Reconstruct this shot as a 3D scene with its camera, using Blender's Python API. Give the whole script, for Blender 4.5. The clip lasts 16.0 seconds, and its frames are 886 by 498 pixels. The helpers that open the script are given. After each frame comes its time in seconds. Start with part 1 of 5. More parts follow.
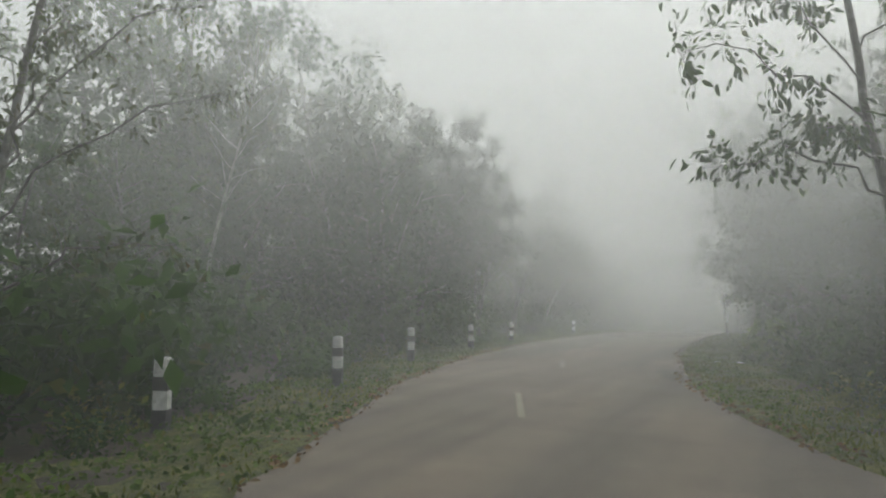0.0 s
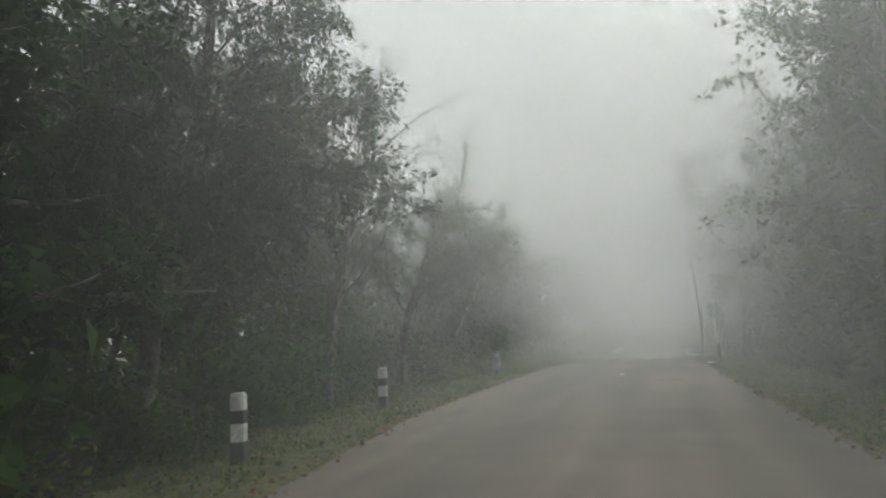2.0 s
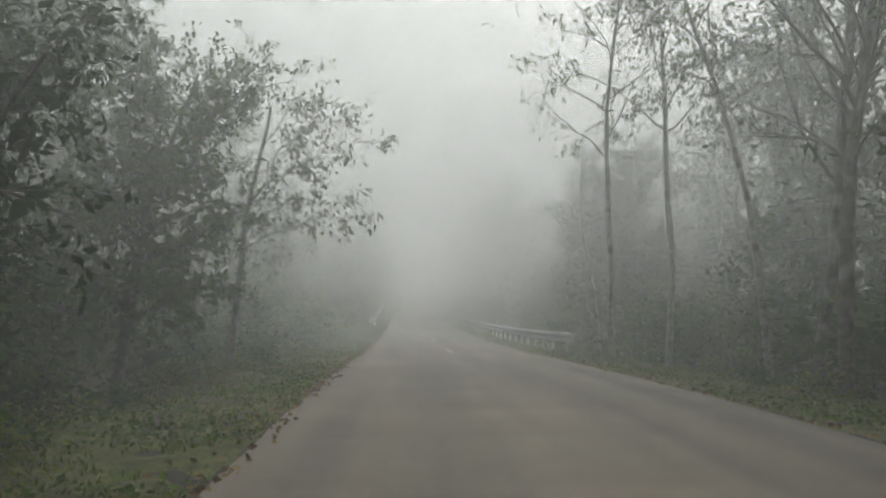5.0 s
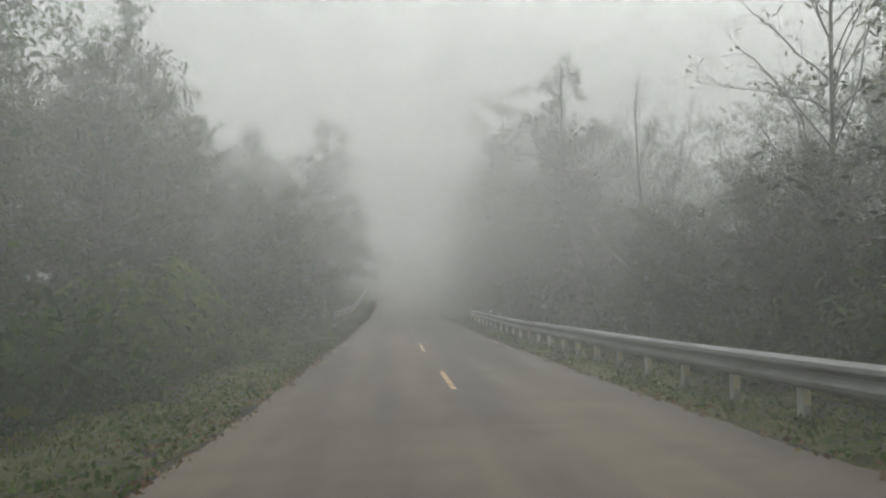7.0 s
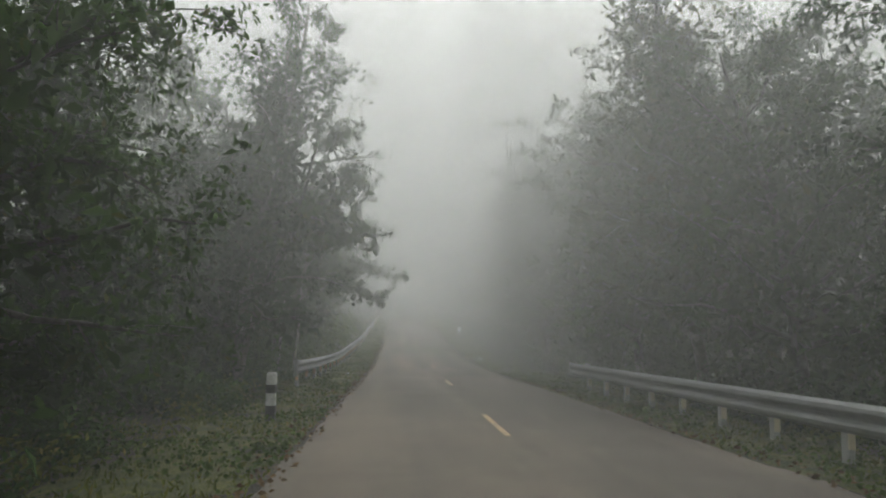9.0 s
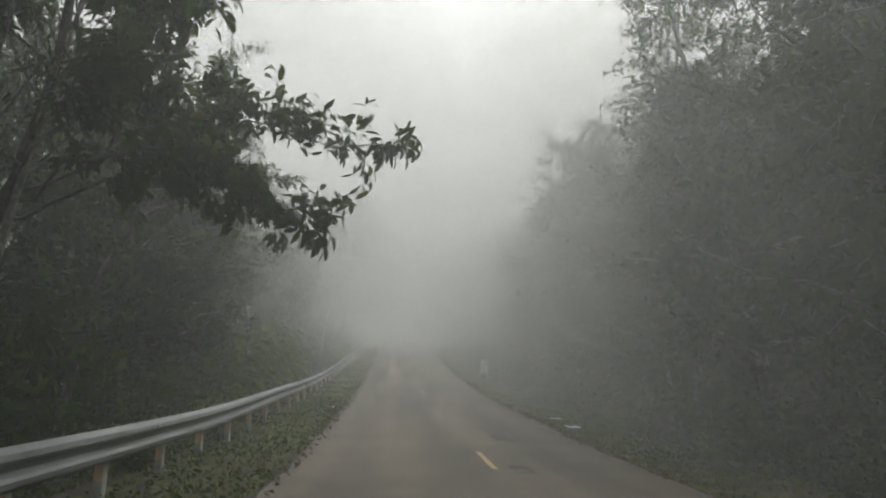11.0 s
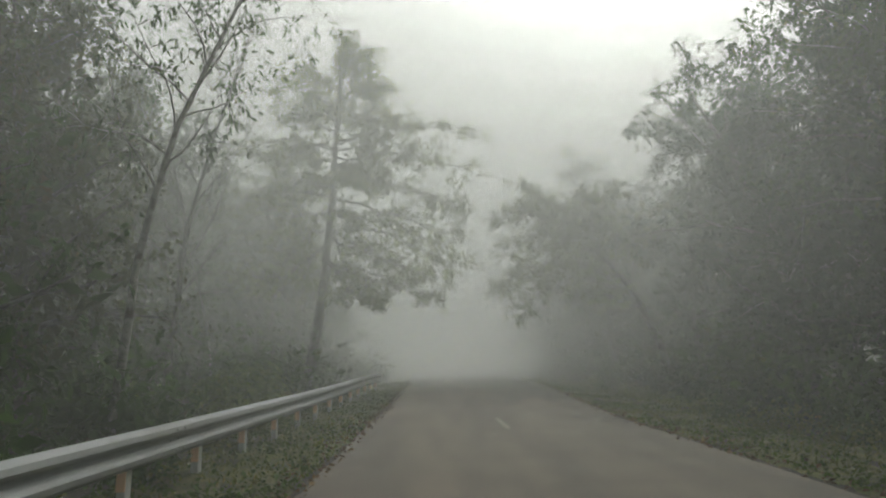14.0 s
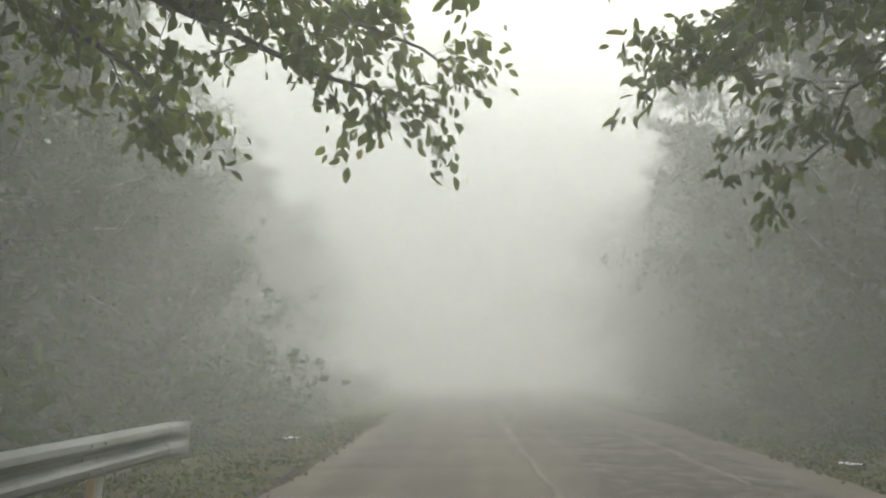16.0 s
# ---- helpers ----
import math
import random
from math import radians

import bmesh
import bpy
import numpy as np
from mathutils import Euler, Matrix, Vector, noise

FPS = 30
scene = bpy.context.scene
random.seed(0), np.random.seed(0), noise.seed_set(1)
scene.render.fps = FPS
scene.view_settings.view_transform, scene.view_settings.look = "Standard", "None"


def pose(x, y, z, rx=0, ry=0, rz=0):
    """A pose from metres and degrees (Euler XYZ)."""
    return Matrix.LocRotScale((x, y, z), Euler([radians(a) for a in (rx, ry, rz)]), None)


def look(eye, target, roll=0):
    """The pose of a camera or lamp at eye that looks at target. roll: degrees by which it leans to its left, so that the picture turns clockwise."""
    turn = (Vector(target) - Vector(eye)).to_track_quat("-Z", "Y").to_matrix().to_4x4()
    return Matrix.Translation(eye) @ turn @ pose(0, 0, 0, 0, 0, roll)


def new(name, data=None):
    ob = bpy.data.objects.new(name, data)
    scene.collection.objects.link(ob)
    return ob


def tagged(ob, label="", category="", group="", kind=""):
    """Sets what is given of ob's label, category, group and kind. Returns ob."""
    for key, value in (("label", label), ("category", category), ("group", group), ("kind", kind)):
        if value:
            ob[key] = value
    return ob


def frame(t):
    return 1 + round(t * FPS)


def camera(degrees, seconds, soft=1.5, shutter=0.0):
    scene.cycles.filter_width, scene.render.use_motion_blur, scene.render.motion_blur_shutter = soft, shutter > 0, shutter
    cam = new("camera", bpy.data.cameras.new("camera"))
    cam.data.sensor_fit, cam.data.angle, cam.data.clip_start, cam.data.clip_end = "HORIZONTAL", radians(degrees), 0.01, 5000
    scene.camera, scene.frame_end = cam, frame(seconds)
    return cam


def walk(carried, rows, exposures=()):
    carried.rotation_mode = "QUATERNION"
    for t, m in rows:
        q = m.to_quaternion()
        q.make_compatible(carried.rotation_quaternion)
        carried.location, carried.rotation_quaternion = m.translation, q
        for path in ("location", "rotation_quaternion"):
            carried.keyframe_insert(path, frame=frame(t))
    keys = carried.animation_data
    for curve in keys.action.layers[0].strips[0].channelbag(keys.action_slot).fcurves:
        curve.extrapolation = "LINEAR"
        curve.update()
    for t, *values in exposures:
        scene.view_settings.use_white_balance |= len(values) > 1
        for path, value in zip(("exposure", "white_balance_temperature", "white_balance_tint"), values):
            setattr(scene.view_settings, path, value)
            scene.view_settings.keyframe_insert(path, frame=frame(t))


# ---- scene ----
# ---- camera and its way ----
cam = camera(64.82, 16.0, soft=2.0)
PATH = [
    (0.0, 6.735, -31.802, 2.456, 94.31, -0.42, 25.15),
    (0.5, 4.978, -27.942, 2.419, 94.53, 0.50, 21.31),
    (1.0, 4.265, -24.462, 2.346, 94.91, 2.57, 19.92),
    (1.5, 3.114, -20.341, 2.328, 95.98, 2.27, 18.76),
    (2.0, 1.903, -15.937, 2.281, 96.64, 2.43, 17.43),
    (2.5, 0.774, -11.351, 2.204, 96.49, 1.37, 14.14),
    (3.0, -0.113, -6.738, 2.125, 95.76, -0.01, 8.68),
    (3.5, -0.734, -1.902, 2.133, 94.95, 0.06, 4.95),
    (4.0, -1.160, 2.859, 2.049, 94.24, -0.67, -0.04),
    (4.2, -1.356, 4.797, 2.014, 93.86, -1.39, -1.39),
    (4.7, -1.567, 9.748, 1.943, 93.40, -1.17, -2.73),
    (5.2, -1.438, 15.011, 1.870, 92.72, -0.20, -3.62),
    (5.7, -1.159, 20.559, 1.751, 92.07, 0.94, -4.13),
    (6.1, -0.955, 25.181, 1.592, 91.74, 1.58, -4.31),
    (6.5, -0.872, 29.951, 1.353, 91.72, 1.66, -4.31),
    (7.0, -0.885, 36.000, 0.993, 92.35, 0.58, -4.08),
    (7.5, -1.095, 41.507, 0.766, 93.64, 1.05, -4.10),
    (8.0, -1.219, 47.153, 0.483, 94.72, -0.32, -4.10),
    (8.2, -1.269, 49.428, 0.422, 94.85, -0.48, -3.94),
    (8.7, -1.448, 55.077, 0.204, 95.51, -0.79, -3.82),
    (9.2, -1.662, 60.778, 0.028, 96.60, -0.98, -3.61),
    (9.7, -1.797, 66.636, -0.126, 97.71, -1.11, -3.45),
    (10.3, -1.697, 74.020, -0.309, 98.51, -1.23, -3.47),
    (11.0, -1.344, 82.925, -0.534, 99.45, -1.67, -4.16),
    (11.5, -1.320, 89.563, -0.668, 99.34, -2.29, -2.62),
    (12.0, -1.272, 96.463, -0.759, 101.08, -1.05, -2.35),
    (12.5, -1.283, 103.547, -0.673, 102.13, -0.59, -1.99),
    (13.0, -1.282, 110.492, -0.567, 102.93, 0.57, -1.26),
    (13.5, -1.205, 117.290, -0.341, 102.53, 1.73, -0.84),
    (14.0, -1.317, 124.173, -0.021, 102.55, 1.33, -0.38),
    (14.5, -1.480, 131.147, 0.335, 102.89, 3.14, 0.77),
    (15.0, -1.414, 138.109, 0.769, 103.49, 2.89, 2.34),
    (15.5, -0.861, 144.135, 1.155, 103.53, 0.69, 1.90),
    (16.0, -0.564, 150.340, 1.654, 102.98, 0.13, 2.68),
]
EXPOSURES = [(0.0, 0.3, 6520, 4), (1.0, 0.2, 6500, 3.5), (2.2, 0.14, 6500, 3.5), (4.0, 0.2, 6520, 3.5), (6.4, 0.1, 6550, 4.5), (8.2, 0.02, 6520, 4.5), (10.3, 0.06, 6620, 4.5), (11.6, 0.04, 6620, 4),
             (12.6, -0.25, 6660, 3), (13.3, -0.26, 6680, 2), (14.2, -0.03, 6700, 1), (14.8, 0.1, 6780, 0), (15.2, 0.17, 6850, 0), (15.6, 0.46, 6850, 2), (16.0, 0.6, 6870, 3)]
walk(cam, [(t, pose(*p)) for t, *p in PATH], exposures=EXPOSURES)

# ---- sky and sun ----
world = bpy.data.worlds.new("world")
scene.world = world
world.use_nodes = True
wn = world.node_tree
wn.nodes.clear()
sky = wn.nodes.new("ShaderNodeTexSky")
sky.sky_type, sky.sun_disc = "NISHITA", False
sky.sun_elevation, sky.sun_rotation = radians(52), radians(20)
sky.air_density, sky.dust_density, sky.ozone_density = 1.2, 6.0, 1.0
grey = wn.nodes.new("ShaderNodeHueSaturation")
grey.inputs["Saturation"].default_value = 0.12
bg = wn.nodes.new("ShaderNodeBackground")
bg.inputs["Strength"].default_value = 0.15
wout = wn.nodes.new("ShaderNodeOutputWorld")
wn.links.new(sky.outputs[0], grey.inputs["Color"])
wn.links.new(grey.outputs[0], bg.inputs["Color"])
wn.links.new(bg.outputs[0], wout.inputs["Surface"])

sun_data = bpy.data.lights.new("sun", "SUN")
sun_data.energy, sun_data.angle, sun_data.color = 0.9, radians(40), (0.985, 0.985, 0.985)
sun = new("sun", sun_data)
sun.matrix_world = look((20, 60, 60), (0, 20, 0))
scene.cycles.transparent_max_bounces = 64


# ---- materials ----
def nodes_of(name):
    m = bpy.data.materials.new(name)
    m.use_nodes = True
    nt = m.node_tree
    return m, nt, nt.nodes["Principled BSDF"]


def add(nt, kind, **values):
    n = nt.nodes.new(kind)
    for k, v in values.items():
        n.inputs[k].default_value = v
    return n


def noise_of(nt, scale, detail=4.0, rough=0.6, source="Object"):
    co = nt.nodes.new("ShaderNodeTexCoord")
    n = add(nt, "ShaderNodeTexNoise", Scale=scale, Detail=detail, Roughness=rough)
    nt.links.new(co.outputs[source], n.inputs["Vector"])
    return n


def ramp(nt, source, stops):
    r = nt.nodes.new("ShaderNodeValToRGB")
    els = r.color_ramp.elements
    while len(els) < len(stops):
        els.new(0.5)
    for e, (p, c) in zip(els, stops):
        e.position, e.color = p, (*c, 1) if len(c) == 3 else c
    nt.links.new(source, r.inputs["Fac"])
    return r


def mixed(nt, fac, a, b, how="MIX"):
    m = nt.nodes.new("ShaderNodeMix")
    m.data_type, m.blend_type = "RGBA", how
    for sock, v in ((0, fac), (6, a), (7, b)):
        if isinstance(v, (int, float)):
            m.inputs[sock].default_value = v
        elif isinstance(v, tuple):
            m.inputs[sock].default_value = (*v, 1)
        else:
            nt.links.new(v, m.inputs[sock])
    return m.outputs[2]


def bumped(nt, bsdf, height, strength, distance):
    b = add(nt, "ShaderNodeBump", Strength=strength, Distance=distance)
    nt.links.new(height, b.inputs["Height"])
    nt.links.new(b.outputs[0], bsdf.inputs["Normal"])


def plain(name, color, rough=0.6, metal=0.0, dirt=(0.1, 0.09, 0.07), amount=0.35, scale=14.0, bump=0.2):
    """Paint or metal with stains at two scales."""
    m, nt, b = nodes_of(name)
    n1, n2 = noise_of(nt, scale, 6), noise_of(nt, scale * 0.18, 3)
    f = mixed(nt, 0.5, n1.outputs["Fac"], n2.outputs["Fac"])
    r = ramp(nt, f, [(0.42, (0, 0, 0)), (0.72, (amount, amount, amount))])
    nt.links.new(mixed(nt, r.outputs[0], color, dirt), b.inputs["Base Color"])
    b.inputs["Roughness"].default_value, b.inputs["Metallic"].default_value = rough, metal
    bumped(nt, b, n1.outputs["Fac"], bump, 0.01)
    return m


def leaf_material(name, dark, light, dry, translucent=0.3):
    m, nt, b = nodes_of(name)
    geo = nt.nodes.new("ShaderNodeNewGeometry")
    per = ramp(nt, geo.outputs["Random Per Island"], [(0.0, dark), (0.8, light), (0.93, light), (1.0, dry)])
    big = noise_of(nt, 0.7, 2)
    tone = ramp(nt, big.outputs["Fac"], [(0.3, (0.75, 0.8, 0.72)), (0.7, (1.12, 1.1, 1.0))])
    col = mixed(nt, 1.0, per.outputs[0], tone.outputs[0], "MULTIPLY")
    info = nt.nodes.new("ShaderNodeObjectInfo")
    own = ramp(nt, info.outputs["Random"], [(0.0, (0.8, 0.85, 0.8)), (0.5, (1.0, 1.0, 0.95)), (1.0, (1.12, 1.12, 0.95))])
    col = mixed(nt, 1.0, col, own.outputs[0], "MULTIPLY")
    nt.links.new(col, b.inputs["Base Color"])
    b.inputs["Roughness"].default_value = 0.6
    b.inputs["Specular IOR Level"].default_value = 0.08
    t = nt.nodes.new("ShaderNodeBsdfTranslucent")
    nt.links.new(col, t.inputs["Color"])
    mx = nt.nodes.new("ShaderNodeMixShader")
    mx.inputs[0].default_value = translucent
    out = nt.nodes["Material Output"]
    nt.links.new(b.outputs[0], mx.inputs[1])
    nt.links.new(t.outputs[0], mx.inputs[2])
    nt.links.new(mx.outputs[0], out.inputs["Surface"])
    return m


def bark_material(name, dark, light, patch):
    m, nt, b = nodes_of(name)
    n1, n2 = noise_of(nt, 9.0, 8, 0.7), noise_of(nt, 2.2, 4)
    c = ramp(nt, n1.outputs["Fac"], [(0.35, dark), (0.65, light)])
    p = ramp(nt, n2.outputs["Fac"], [(0.52, (0, 0, 0)), (0.62, (1, 1, 1))])
    nt.links.new(mixed(nt, p.outputs[0], c.outputs[0], patch), b.inputs["Base Color"])
    b.inputs["Roughness"].default_value = 0.9
    bumped(nt, b, n1.outputs["Fac"], 0.7, 0.03)
    return m


def asphalt_material():
    m, nt, b = nodes_of("asphalt")
    fine, mid, big = noise_of(nt, 55.0, 6, 0.75), noise_of(nt, 1.6, 6, 0.65), noise_of(nt, 0.22, 4)
    base = ramp(nt, mid.outputs["Fac"], [(0.3, (0.106, 0.088, 0.07)), (0.5, (0.119, 0.099, 0.078)), (0.72, (0.134, 0.113, 0.089))])
    grain = ramp(nt, fine.outputs["Fac"], [(0.35, (0.6, 0.6, 0.6)), (0.65, (1.3, 1.3, 1.3))])
    col = mixed(nt, 0.8, base.outputs[0], grain.outputs[0], "MULTIPLY")
    worn = ramp(nt, big.outputs["Fac"], [(0.5, (0, 0, 0)), (0.68, (0.55, 0.55, 0.55))])
    col = mixed(nt, worn.outputs[0], col, (0.163, 0.127, 0.1))
    # long lanes of polish and oil, stretched along the road
    co = nt.nodes.new("ShaderNodeTexCoord")
    mp = add(nt, "ShaderNodeMapping", Scale=(1.1, 0.06, 1.0))
    nt.links.new(co.outputs["Object"], mp.inputs["Vector"])
    lane = add(nt, "ShaderNodeTexNoise", Scale=1.0, Detail=3.0)
    nt.links.new(mp.outputs[0], lane.inputs["Vector"])
    lr = ramp(nt, lane.outputs["Fac"], [(0.4, (0.78, 0.78, 0.8)), (0.62, (1.12, 1.1, 1.06))])
    col = mixed(nt, 1.0, col, lr.outputs[0], "MULTIPLY")
    nt.links.new(col, b.inputs["Base Color"])
    b.inputs["Roughness"].default_value = 0.82
    bumped(nt, b, fine.outputs["Fac"], 0.5, 0.012)
    return m


def soil_material():
    m, nt, b = nodes_of("forest_soil")
    fine, mid = noise_of(nt, 18.0, 8, 0.7), noise_of(nt, 0.8, 5)
    base = ramp(nt, mid.outputs["Fac"], [(0.35, (0.026, 0.022, 0.014)), (0.55, (0.055, 0.044, 0.028)), (0.7, (0.04, 0.046, 0.016))])
    grain = ramp(nt, fine.outputs["Fac"], [(0.35, (0.5, 0.5, 0.5)), (0.65, (1.4, 1.4, 1.3))])
    nt.links.new(mixed(nt, 0.9, base.outputs[0], grain.outputs[0], "MULTIPLY"), b.inputs["Base Color"])
    b.inputs["Roughness"].default_value = 0.95
    bumped(nt, b, fine.outputs["Fac"], 0.8, 0.05)
    return m


def verge_material():
    """Short turf: moss and clover with bare spots."""
    m, nt, b = nodes_of("verge_turf")
    fine, mid, big = noise_of(nt, 26.0, 8, 0.7), noise_of(nt, 3.0, 5), noise_of(nt, 0.35, 4)
    base = ramp(nt, mid.outputs["Fac"], [(0.3, (0.042, 0.05, 0.016)), (0.5, (0.085, 0.095, 0.024)), (0.7, (0.135, 0.135, 0.036))])
    bare = ramp(nt, big.outputs["Fac"], [(0.55, (0, 0, 0)), (0.7, (0.7, 0.7, 0.7))])
    col = mixed(nt, bare.outputs[0], base.outputs[0], (0.085, 0.065, 0.04))
    grain = ramp(nt, fine.outputs["Fac"], [(0.35, (0.45, 0.5, 0.4)), (0.65, (1.45, 1.4, 1.3))])
    nt.links.new(mixed(nt, 0.9, col, grain.outputs[0], "MULTIPLY"), b.inputs["Base Color"])
    b.inputs["Roughness"].default_value = 0.95
    bumped(nt, b, fine.outputs["Fac"], 1.0, 0.06)
    return m


def fog_material(alpha):
    """A thin veil of droplets: mostly clear, the rest scatters the light forwards and back."""
    m = bpy.data.materials.new("fog")
    m.use_nodes = True
    nt = m.node_tree
    nt.nodes.clear()
    clear = nt.nodes.new("ShaderNodeBsdfTransparent")
    back = add(nt, "ShaderNodeBsdfDiffuse", Color=(0.975, 0.985, 0.985, 1))
    forth = add(nt, "ShaderNodeBsdfTranslucent", Color=(0.975, 0.985, 0.985, 1))
    half = nt.nodes.new("ShaderNodeMixShader")
    half.inputs[0].default_value = 0.55
    mx = nt.nodes.new("ShaderNodeMixShader")
    n = noise_of(nt, 0.07, 3)
    r = ramp(nt, n.outputs["Fac"], [(0.3, (alpha * 0.8,) * 3), (0.7, (alpha * 1.2,) * 3)])
    co = nt.nodes.new("ShaderNodeTexCoord")
    sep = nt.nodes.new("ShaderNodeSeparateXYZ")
    nt.links.new(co.outputs["Object"], sep.inputs[0])
    # height above the road, whose own height follows y
    along = add(nt, "ShaderNodeMapRange", **{"From Min": -48.0, "From Max": 200.0})
    nt.links.new(sep.outputs["Y"], along.inputs["Value"])
    bed = ramp(nt, along.outputs[0], [((y + 48) / 248, ((road_z(y) + 2.5) / 6,) * 3) for y in (-48, 16, 40, 64, 96, 120, 144, 168, 200)])
    lift = add(nt, "ShaderNodeMapRange", **{"To Min": -2.5, "To Max": 3.5})
    nt.links.new(bed.outputs[0], lift.inputs["Value"])
    above = nt.nodes.new("ShaderNodeMath")
    above.operation = "SUBTRACT"
    nt.links.new(sep.outputs["Z"], above.inputs[0])
    nt.links.new(lift.outputs[0], above.inputs[1])
    scaled = add(nt, "ShaderNodeMapRange", **{"From Min": 0.0, "From Max": 25.0})
    nt.links.new(above.outputs[0], scaled.inputs["Value"])
    high = ramp(nt, scaled.outputs[0], [(0.0, (0.26,) * 3), (0.06, (0.3,) * 3), (0.12, (0.5,) * 3), (0.2, (0.68,) * 3), (0.4, (0.62,) * 3), (0.65, (0.55,) * 3), (1.0, (0.42,) * 3)])
    thin = nt.nodes.new("ShaderNodeMath")
    thin.operation = "MULTIPLY"
    nt.links.new(r.outputs[0], thin.inputs[0])
    nt.links.new(high.outputs[0], thin.inputs[1])
    # denser where the road climbs out of the dip
    far = add(nt, "ShaderNodeMapRange", **{"From Min": 150.0, "From Max": 180.0, "To Min": 1.0, "To Max": 1.7})
    nt.links.new(sep.outputs["Y"], far.inputs["Value"])
    thick = nt.nodes.new("ShaderNodeMath")
    thick.operation = "MULTIPLY"
    nt.links.new(thin.outputs[0], thick.inputs[0])
    nt.links.new(far.outputs[0], thick.inputs[1])
    # thinned under the canopy west, by bend and second rail, to imitate its shade
    def calc(how, a, b):
        n = nt.nodes.new("ShaderNodeMath")
        n.operation = how
        for sock, v in ((0, a), (1, b)):
            if isinstance(v, (int, float)):
                n.inputs[sock].default_value = v
            else:
                nt.links.new(v, n.inputs[sock])
        return n.outputs[0]

    def over(value, a, b, to_a, to_b):
        n = add(nt, "ShaderNodeMapRange", **{"From Min": a, "From Max": b, "To Min": to_a, "To Max": to_b})
        nt.links.new(value, n.inputs["Value"])
        return n.outputs[0]

    x, y = sep.outputs["X"], sep.outputs["Y"]
    bend = calc("MULTIPLY", calc("POWER", calc("MAXIMUM", calc("SUBTRACT", -5.0, y), 0.0), 2.0), 0.0128)
    west = over(calc("SUBTRACT", x, bend), -4.0, -0.4, 0.92, 0.0)
    stretch = calc("ADD", calc("MULTIPLY", over(y, -21.0, -14.0, 0.0, 1.0), over(y, 6.0, 16.0, 1.0, 0.0)), calc("MULTIPLY", over(y, 48.0, 58.0, 0.0, 0.55), over(y, 102.0, 112.0, 1.0, 0.0)))
    east = over(calc("SUBTRACT", x, bend), 1.2, 5.0, 0.0, 0.05)
    dip = calc("MULTIPLY", over(y, 76.0, 84.0, 0.0, 1.0), over(y, 114.0, 126.0, 1.0, 0.0))
    under = over(above.outputs[0], 4.5, 10.5, 1.0, 0.0)
    # lower veil density here stands in for the darkness below the trees
    canopy = calc("SUBTRACT", 1.0, calc("MULTIPLY", under, calc("ADD", calc("MULTIPLY", west, stretch), calc("MULTIPLY", east, dip))))
    whole = calc("MULTIPLY", calc("MULTIPLY", thick.outputs[0], canopy), calc("ADD", 1.0, calc("ADD", calc("MULTIPLY", 0.45, calc("MULTIPLY", over(y, -28.0, -20.0, 0.0, 1.0), over(y, -2.0, 8.0, 1.0, 0.0))), calc("MULTIPLY", 0.45, calc("MULTIPLY", over(y, 29.0, 35.0, 0.0, 1.0), over(y, 40.0, 48.0, 1.0, 0.0))))))
    haze = calc("MULTIPLY", over(calc("SUBTRACT", x, bend), 1.0, 4.0, 0.0, 0.055), calc("MULTIPLY", over(y, 80.0, 88.0, 0.0, 1.0), over(y, 110.0, 122.0, 1.0, 0.0)))
    whole = calc("ADD", whole, haze)
    # a low bank where the road climbs away
    bank = calc("MULTIPLY", over(above.outputs[0], 1.0, 4.5, 1.0, 0.0), over(y, 146.0, 162.0, 0.0, 0.045))
    whole = calc("ADD", whole, bank)
    out = nt.nodes.new("ShaderNodeOutputMaterial")
    nt.links.new(back.outputs[0], half.inputs[1])
    nt.links.new(forth.outputs[0], half.inputs[2])
    nt.links.new(whole, mx.inputs[0])
    nt.links.new(clear.outputs[0], mx.inputs[1])
    nt.links.new(half.outputs[0], mx.inputs[2])
    nt.links.new(mx.outputs[0], out.inputs["Surface"])
    return m


ASPHALT, SOIL, TURF = asphalt_material(), soil_material(), verge_material()
LEAF = leaf_material("leaf_green", (0.036, 0.074, 0.016), (0.05, 0.098, 0.021), (0.11, 0.11, 0.026), 0.3)
LEAF_BRIGHT = leaf_material("leaf_bright", (0.068, 0.108, 0.02), (0.105, 0.15, 0.028), (0.19, 0.17, 0.042), 0.35)
# dark green leaves, lowered further in colour to imitate deep shade by the bend
LEAF_DARK = leaf_material("leaf_dark", (0.016, 0.042, 0.011), (0.024, 0.058, 0.014), (0.048, 0.06, 0.017), 0.25)
LEAF_OLIVE = leaf_material("leaf_olive", (0.055, 0.072, 0.02), (0.075, 0.092, 0.026), (0.12, 0.09, 0.028), 0.25)
GRASS = leaf_material("grass_blade", (0.078, 0.1, 0.018), (0.14, 0.155, 0.034), (0.24, 0.19, 0.068), 0.2)
# base colour raised to imitate leaves lit from behind and veiled by haze
LEAF_LIT = leaf_material("leaf_backlit", (0.12, 0.152, 0.034), (0.17, 0.205, 0.048), (0.24, 0.2, 0.06), 0.55)
WEED = leaf_material("weed_leaf", (0.06, 0.095, 0.018), (0.1, 0.14, 0.027), (0.17, 0.16, 0.042), 0.2)
DRY_LEAF = leaf_material("dry_leaf", (0.1, 0.07, 0.04), (0.2, 0.13, 0.075), (0.3, 0.22, 0.13), 0.1)
BARK = bark_material("bark_grey", (0.05, 0.045, 0.038), (0.14, 0.13, 0.11), (0.19, 0.19, 0.17))
BARK_PALE = bark_material("bark_pale", (0.16, 0.15, 0.13), (0.36, 0.35, 0.32), (0.12, 0.11, 0.09))
